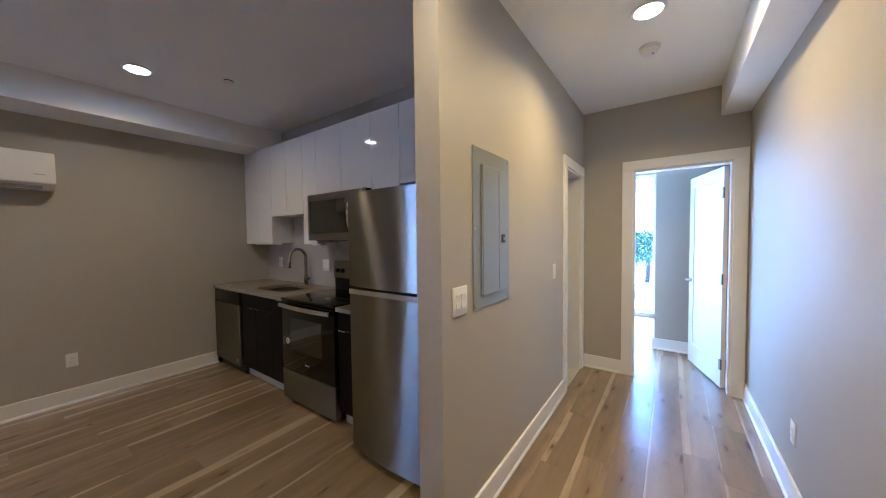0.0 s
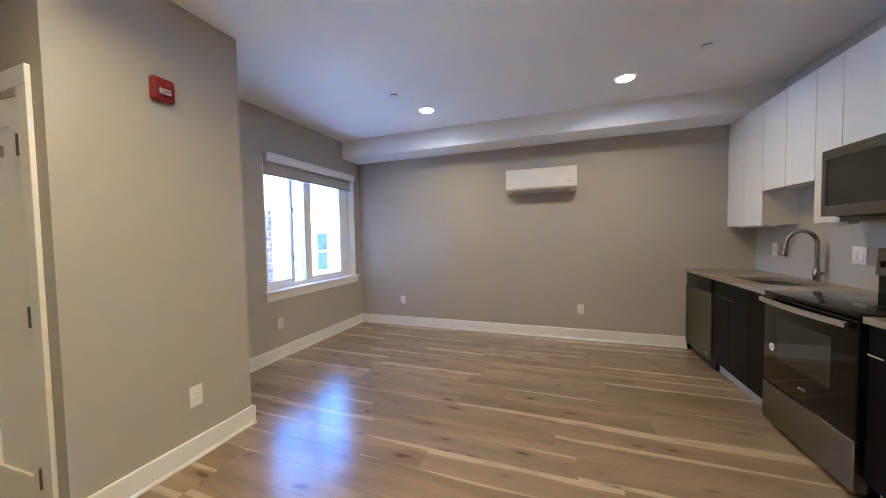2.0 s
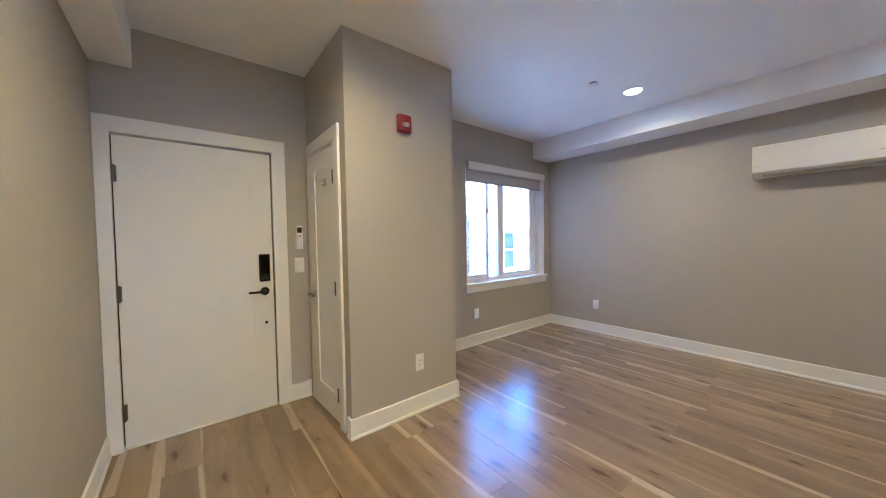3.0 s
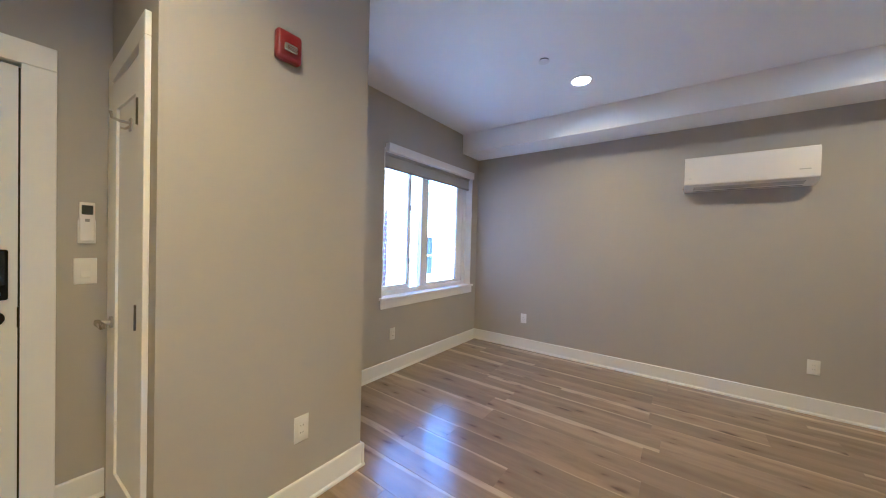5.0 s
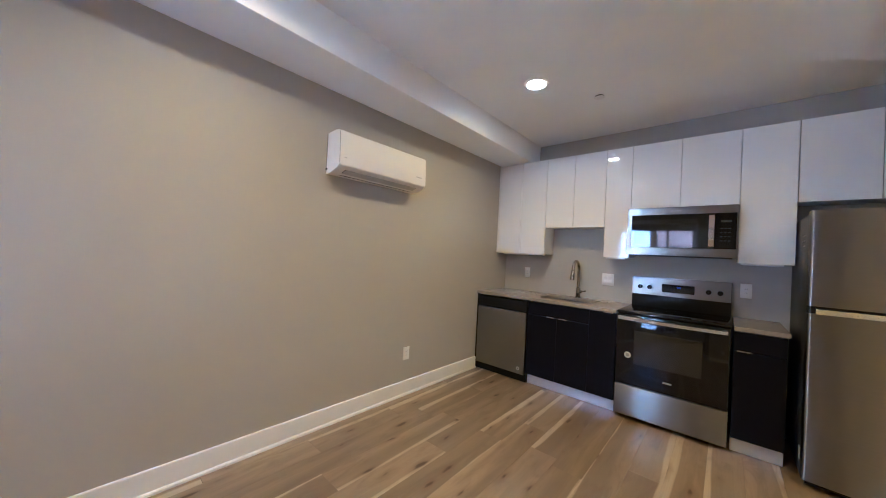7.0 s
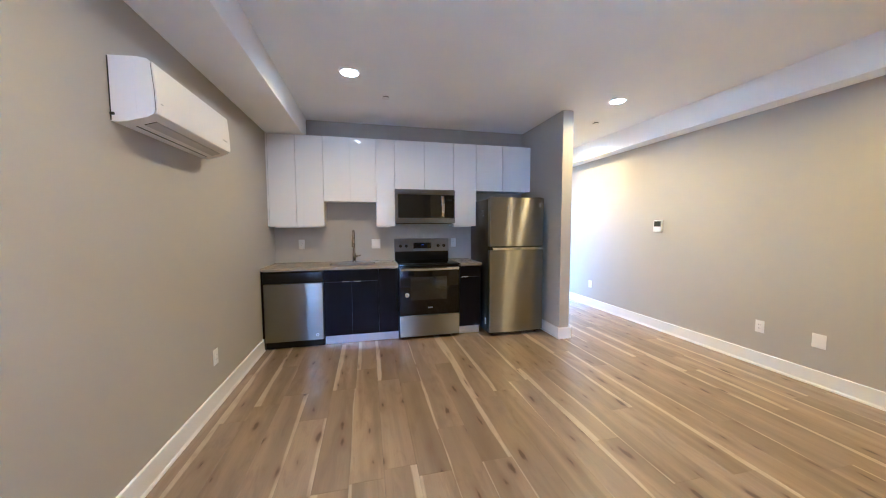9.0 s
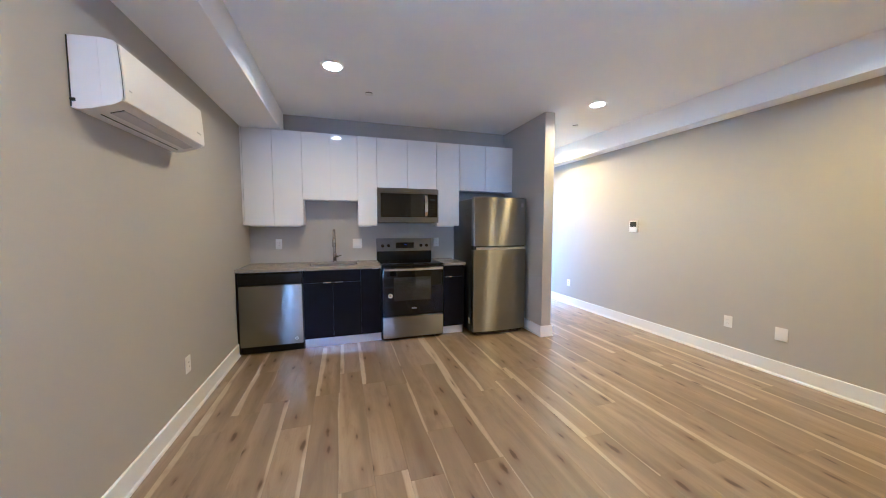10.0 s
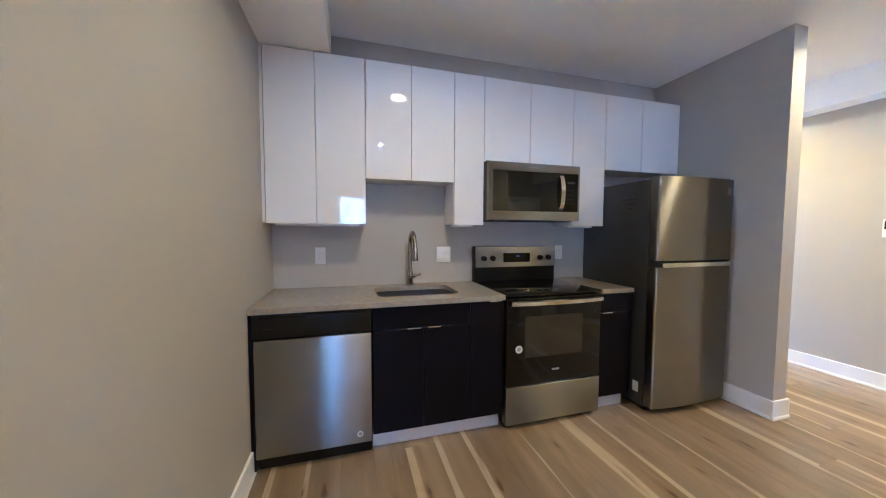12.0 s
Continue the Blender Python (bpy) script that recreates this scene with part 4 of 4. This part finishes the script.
def plate(loc, rz, w, h, kind, label, name="outlet"):
    """A wall plate standing on a wall, its face to -y before it is turned."""
    root = thing(name, loc, rz, label, "switch" if "switch" in name else "outlet", "wall plates")
    part("cover_plate", box(-w / 2, w / 2, -0.006, 0.0, -h / 2, h / 2, 0.0025, 2), PLASTIC, root, "", True)
    if kind == "outlet":
        part("face", box(-0.017, 0.017, -0.0085, -0.006, -0.034, 0.034, 0.001, 1), PLASTIC, root)
        for z in (-0.017, 0.017):
            for x in (-0.006, 0.006):
                part("slot", box(x - 0.0012, x + 0.0012, -0.0090, -0.0084, z - 0.004, z + 0.004), SLOT, root)
    if kind in ("one", "two"):
        for x in ((0.0,) if kind == "one" else (-0.023, 0.023)):
            part("rocker", prism([(-0.006, -0.033), (-0.012, -0.031), (-0.008, 0.0), (-0.0095, 0.033), (-0.006, 0.033)], x - 0.0165, x + 0.0165, "x"), PLASTIC, root, "white rocker")
    return root


WEST, EAST, SOUTH, NORTH = 90, -90, 180, 0
plate((XW, -3.215, 0.395), WEST, 0.075, 0.12, "outlet", "white outlet plate low on the wall near the window")
plate((XW, -0.70, 0.392), WEST, 0.075, 0.12, "outlet", "white outlet plate low on the wall below the air conditioner")
plate((-1.99, YS, 0.40), SOUTH, 0.075, 0.12, "outlet", "white outlet plate below the window")
plate((-0.53, BOXF, 0.392), SOUTH, 0.075, 0.13, "outlet", "white outlet plate on the closet front")
plate((XE, -1.135, 0.395), EAST, 0.075, 0.12, "outlet", "white outlet plate low on the long wall")
plate((XE, -1.565, 0.395), EAST, 0.092, 0.122, "blank", "blank white cover plate low on the long wall", "cover_plate")
plate((XE, 1.365, 0.385), EAST, 0.075, 0.12, "outlet", "white outlet plate low on the hall wall")
plate((-3.298, YK, 1.165), NORTH, 0.072, 0.125, "outlet", "white outlet plate above the worktop")
plate((-2.345, YK, 1.160), NORTH, 0.118, 0.128, "two", "white double switch plate above the worktop", "switch")
plate((-1.245, YK, 1.163), NORTH, 0.075, 0.125, "outlet", "white outlet plate beside the range")
plate((WING1, 0.158, 1.160), WEST, 0.122, 0.135, "two", "white double rocker switch on the wing wall", "switch")
plate((WING1, 1.62, 1.160), WEST, 0.075, 0.125, "one", "white rocker switch beside the bathroom door", "switch")
plate((0.119, YS, 1.152), SOUTH, 0.078, 0.128, "one", "white rocker switch beside the entry door", "switch")

remote = thing("remote_control", (0.116, YS, 1.383), SOUTH, "white air conditioner remote in its wall cradle", "remote control")
part("cradle", box(-0.030, 0.030, -0.018, 0.0, -0.095, 0.02, 0.004, 2), PLASTIC, remote, "", True)
part("handset", box(-0.026, 0.026, -0.026, -0.004, -0.085, 0.105, 0.006, 3), AC_WHITE, remote, "white handset", True)
part("screen", box(-0.019, 0.019, -0.0268, -0.0256, 0.045, 0.090), LCD, remote, "grey display")
part("button", box(-0.008, 0.008, -0.0275, -0.0256, 0.010, 0.024, 0.001, 1), GREY_PLASTIC, remote)

thermo = thing("thermostat", (XE, 0.055, 1.39), EAST, "small white thermostat with a dark display on the long wall", "thermostat")
part("case", box(-0.062, 0.062, -0.022, 0.0, -0.078, 0.075, 0.005, 3), PLASTIC, thermo, "", True)
part("screen", box(-0.050, 0.050, -0.0232, -0.0218, -0.008, 0.062), LCD, thermo, "dark display")

breaker = thing("electrical_panel", (WING1, 0.492, 1.497), WEST, "grey steel breaker panel with its door shut, on the wing wall", "breaker panel")
part("trim_plate", box(-0.212, 0.212, -0.006, 0.0, -0.408, 0.408, 0.002, 1), PANEL_GREY, breaker)
pd = part("panel_door", box(-0.125, 0.150, -0.016, -0.006, -0.345, 0.325, 0.003, 2), PANEL_GREY, breaker)
part("latch", box(0.085, 0.128, -0.021, -0.016, -0.075, -0.030, 0.002, 1), BLACK, pd, "black slide latch")
part("latch_tab", box(0.097, 0.113, -0.024, -0.021, -0.062, -0.045, 0.001, 1), GREY_PLASTIC, pd)
part("door_edge", box(-0.137, -0.126, -0.013, -0.006, -0.345, 0.325, 0.002, 1), SATIN, breaker)
part("raised_rib", box(0.055, 0.061, -0.0185, -0.016, -0.335, 0.315, 0.001, 1), PANEL_GREY, pd)
for x in (-0.195, 0.195):
    for z in (-0.39, 0.0, 0.39):
        part("screw", rod((x, -0.006, z), (x, -0.009, z), 0.006, 12), SATIN, breaker)

alarm = thing("fire_alarm", (-0.42, BOXF, 2.212), SOUTH, "red fire alarm strobe high on the closet front", "fire alarm")
part("housing", box(-0.058, 0.058, -0.045, 0.0, -0.066, 0.066, 0.016, 4), RED, alarm, "", True)
part("strobe", box(-0.034, 0.026, -0.060, -0.044, -0.034, 0.002, 0.006, 2), BRIGHT, alarm, "clear strobe lens", True)
for k in range(3):
    part("lettering", box(-0.022, 0.022, -0.0605, -0.0595, -0.012 - k * 0.007, -0.009 - k * 0.007), RED, alarm)

# place and relative power
LAMPS = ((-2.585, -2.34, 0.74), (-2.585, -0.385, 0.61), (0.252, -0.352, 1.02), (0.30, -2.25, 1.12), (0.637, 1.187, 1.85))
for x, y, power in LAMPS:
    lamp = thing("ceiling_light", (x, y, H), 0, "round white recessed ceiling light, lit", "ceiling light", "ceiling lights")
    trim = bmesh.new()
    rings = [[trim.verts.new((r * math.cos(k * math.tau / 48), r * math.sin(k * math.tau / 48), z)) for k in range(48)] for r, z in ((0.094, 0.0), (0.092, -0.006), (0.076, -0.009), (0.070, -0.004))]
    for p, q in zip(rings, rings[1:]):
        for k in range(48):
            trim.faces.new((p[k], p[(k + 1) % 48], q[(k + 1) % 48], q[k]))
    part("trim_ring", trim, PLASTIC, lamp, "", True)
    part("lens", rod((0, 0, -0.0045), (0, 0, -0.001), 0.0705, 40), LENS, lamp, "glowing warm white lens")
    glow = new("ceiling_light_glow", bpy.data.lights.new("ceiling_light_glow", "AREA"))
    glow.data.shape, glow.data.size, glow.data.energy, glow.data.color = "DISK", 0.15, LAMP_WATTS * power, LAMP_TINT
    glow.data.spread = radians(152)
    glow.matrix_world = look((x, y, H - 0.012), (x, y, 0))

for x, y in ((-2.112, -2.498), (-2.240, 0.105), (0.542, 0.361)):
    cap = thing("sprinkler_cap", (x, y, H), 0, "small white concealed sprinkler cap on the ceiling", "sprinkler", "sprinkler caps")
    part("cover", rod((0, 0, -0.012), (0, 0, -0.009), 0.041, 28), PLASTIC, cap, "", True)
    part("shadow_ring", rod((0, 0, -0.009), (0, 0, 0.0), 0.036, 24), SLOT, cap)
smoke = thing("smoke_detector", (0.622, 1.63, H), 0, "round white smoke detector on the hall ceiling", "smoke detector")
part("base", rod((0, 0, -0.018), (0, 0, 0), 0.066, 32), PLASTIC, smoke, "", True)
part("cover", rod((0, 0, -0.048), (0, 0, -0.018), 0.046, 32, r2=0.060, b=0.004), PLASTIC, smoke, "", True)
part("button", rod((0.02, 0, -0.051), (0.02, 0, -0.047), 0.008, 14), GREY_PLASTIC, smoke)

# ---- outside ----
ground = structure("ground", box(-400, 400, -400, 400, -0.9, -0.7), EARTH, "bare pale ground round the building", "ground")
house = thing("neighbour_house", (-9.0, -9.2, -0.7), 0, "pale sided house across the side yard, in sun", "house")
part("wall", box(-5.0, 9.0, -6.0, 0.0, 0.0, 3.95), SIDING, house)
for k in range(32):
    z = 0.05 + k * 0.12
    board = prism([(0.0, z), (0.030, z), (0.008, z + 0.12), (0.0, z + 0.12)], -5.0, 9.0, "x")
    part("siding_board", board, SIDING, house)
part("roof", prism([(0.35, 3.93), (0.35, 4.00), (-3.0, 5.1), (-6.3, 4.0), (-6.3, 3.93)], -5.3, 9.3, "x"), ROOF, house)
hw = part("window", wall_mesh("x", 0.0, 0.06, -0.26, 0.52, 0.80, 2.35, ((-0.16, 0.42, 0.90, 2.25),)), TRIM, house)
part("pane", box(-0.16, 0.42, 0.031, 0.036, 0.90, 2.25), HOUSE_PANE, hw)
part("meeting_rail", box(-0.16, 0.42, 0.028, 0.05, 1.56, 1.62), TRIM, hw)
block = thing("brick_building", (1.00, -4.80, -0.7), 0, "pale red brick building beside the yard, in sun", "building")
part("wall", box(-3.7, 3.0, -1.8, 0.0, 0.0, 5.4), BRICK, block)
part("parapet", box(-3.76, 3.06, -1.86, 0.06, 5.4, 5.6, 0.01, 1), SIDING, block)


def tree(loc, height, seed):
    rnd = random.Random(seed)
    root = thing("tree", loc, 0, "low leafy green tree in sun beyond the bedroom window", "tree")
    trunk = tube([(0, 0, 0), (0.05, 0.02, height * 0.3), (-0.03, 0.05, height * 0.6), (0, 0, height * 0.9)], 0.10, 10)
    tips = []
    for k in range(11):
        a, z = rnd.uniform(0, math.tau), height * rnd.uniform(0.35, 0.8)
        reach = height * rnd.uniform(0.18, 0.34)
        tip = Vector((math.cos(a) * reach, math.sin(a) * reach, z + reach * 0.6))
        tube([(0, 0, z), tip * 0.5 + Vector((0, 0, z * 0.5)), tip], 0.03, 6, trunk)
        tips.append(tip)
    part("trunk", trunk, BARK, root)
    crown = bmesh.new()
    for k in range(2600):
        tip = rnd.choice(tips)
        p = tip + Vector([rnd.gauss(0, height * 0.085) for _ in range(3)])
        q = Euler([rnd.uniform(0, math.tau) for _ in range(3)]).to_matrix()
        s = rnd.uniform(0.04, 0.09)
        vs = [crown.verts.new(p + q @ Vector(c)) for c in ((-s, 0, 0), (0, -s * 0.5, 0.01), (s, 0, 0), (0, s * 0.5, 0.01))]
        crown.faces.new(vs)
    part("crown", crown, LEAF, root)


tree((-0.5, 13.0, -0.7), 2.0, 3)
tree((-0.1, 16.0, -0.7), 2.3, 8)

# ---- floor boards ----
floor = tagged(thing("floor", (0, 0, 0)), "oiled oak board floor with pale sapwood edges and knots", "floor", "", "structure")
boards = {}


def board_mesh(length):
    """A board with eased top edges; its top at z = 0."""
    if length not in boards:
        e, g = 0.0009, 0.0002
        bm = bmesh.new()
        lower_ring = [bm.verts.new(p) for p in ((g, g, -0.015), (PLANK - g, g, -0.015), (PLANK - g, length - g, -0.015), (g, length - g, -0.015))]
        mid = [bm.verts.new(p) for p in ((g, g, -e), (PLANK - g, g, -e), (PLANK - g, length - g, -e), (g, length - g, -e))]
        top = [bm.verts.new(p) for p in ((g + e, g + e, 0), (PLANK - g - e, g + e, 0), (PLANK - g - e, length - g - e, 0), (g + e, length - g - e, 0))]
        for p, q in ((lower_ring, mid), (mid, top)):
            for k in range(4):
                bm.faces.new((p[k], p[(k + 1) % 4], q[(k + 1) % 4], q[k]))
        bm.faces.new(top)
        bmesh.ops.recalc_face_normals(bm, faces=bm.faces)
        me = bpy.data.meshes.new("plank")
        bm.to_mesh(me)
        bm.free()
        me.materials.append(OAK)
        boards[length] = me
    return boards[length]


BOARD_X = XW - 0.10
# end joints seen between boards, by the board's column
JOINTS = {1: (-0.97,), 2: (-0.787, -0.071), 6: (-1.742, -0.312), 7: (-0.578,), 9: (-1.385,), 10: (-1.748,), 12: (-0.995,), 14: (-1.746,), 15: (-2.144,), 19: (-1.773,), 22: (-1.774,)}


def lay(k0, k1, y0, y1, seed):
    """Lay the columns k0 to k1 of boards from y0 to y1."""
    rnd = random.Random(seed)
    for k in range(k0, k1):
        cuts = list(JOINTS.get(k, (y0 + rnd.choice((0.5, 0.8, 1.1, 1.4, 1.7)),)))
        while cuts[0] > y0:
            cuts.insert(0, round(cuts[0] - rnd.choice((0.7, 1.1, 1.4, 1.8, 2.1)), 3))
        while cuts[-1] < y1:
            cuts.append(round(cuts[-1] + rnd.choice((0.7, 1.1, 1.4, 1.8, 2.1)), 3))
        cuts = [y0, *[c for c in cuts if y0 + 0.15 < c < y1 - 0.15], y1]
        for a, c in zip(cuts, cuts[1:]):
            ob = new("plank", board_mesh(round(c - a, 3)))
            ob.parent = floor
            ob.location = (BOARD_X + k * PLANK, a, 0)


lay(0, 19, YS - 0.02, YK + 0.02, 5)
lay(19, 27, YS - 0.02, 5.5, 11)
lay(6, 19, 2.85, 5.5, 12)
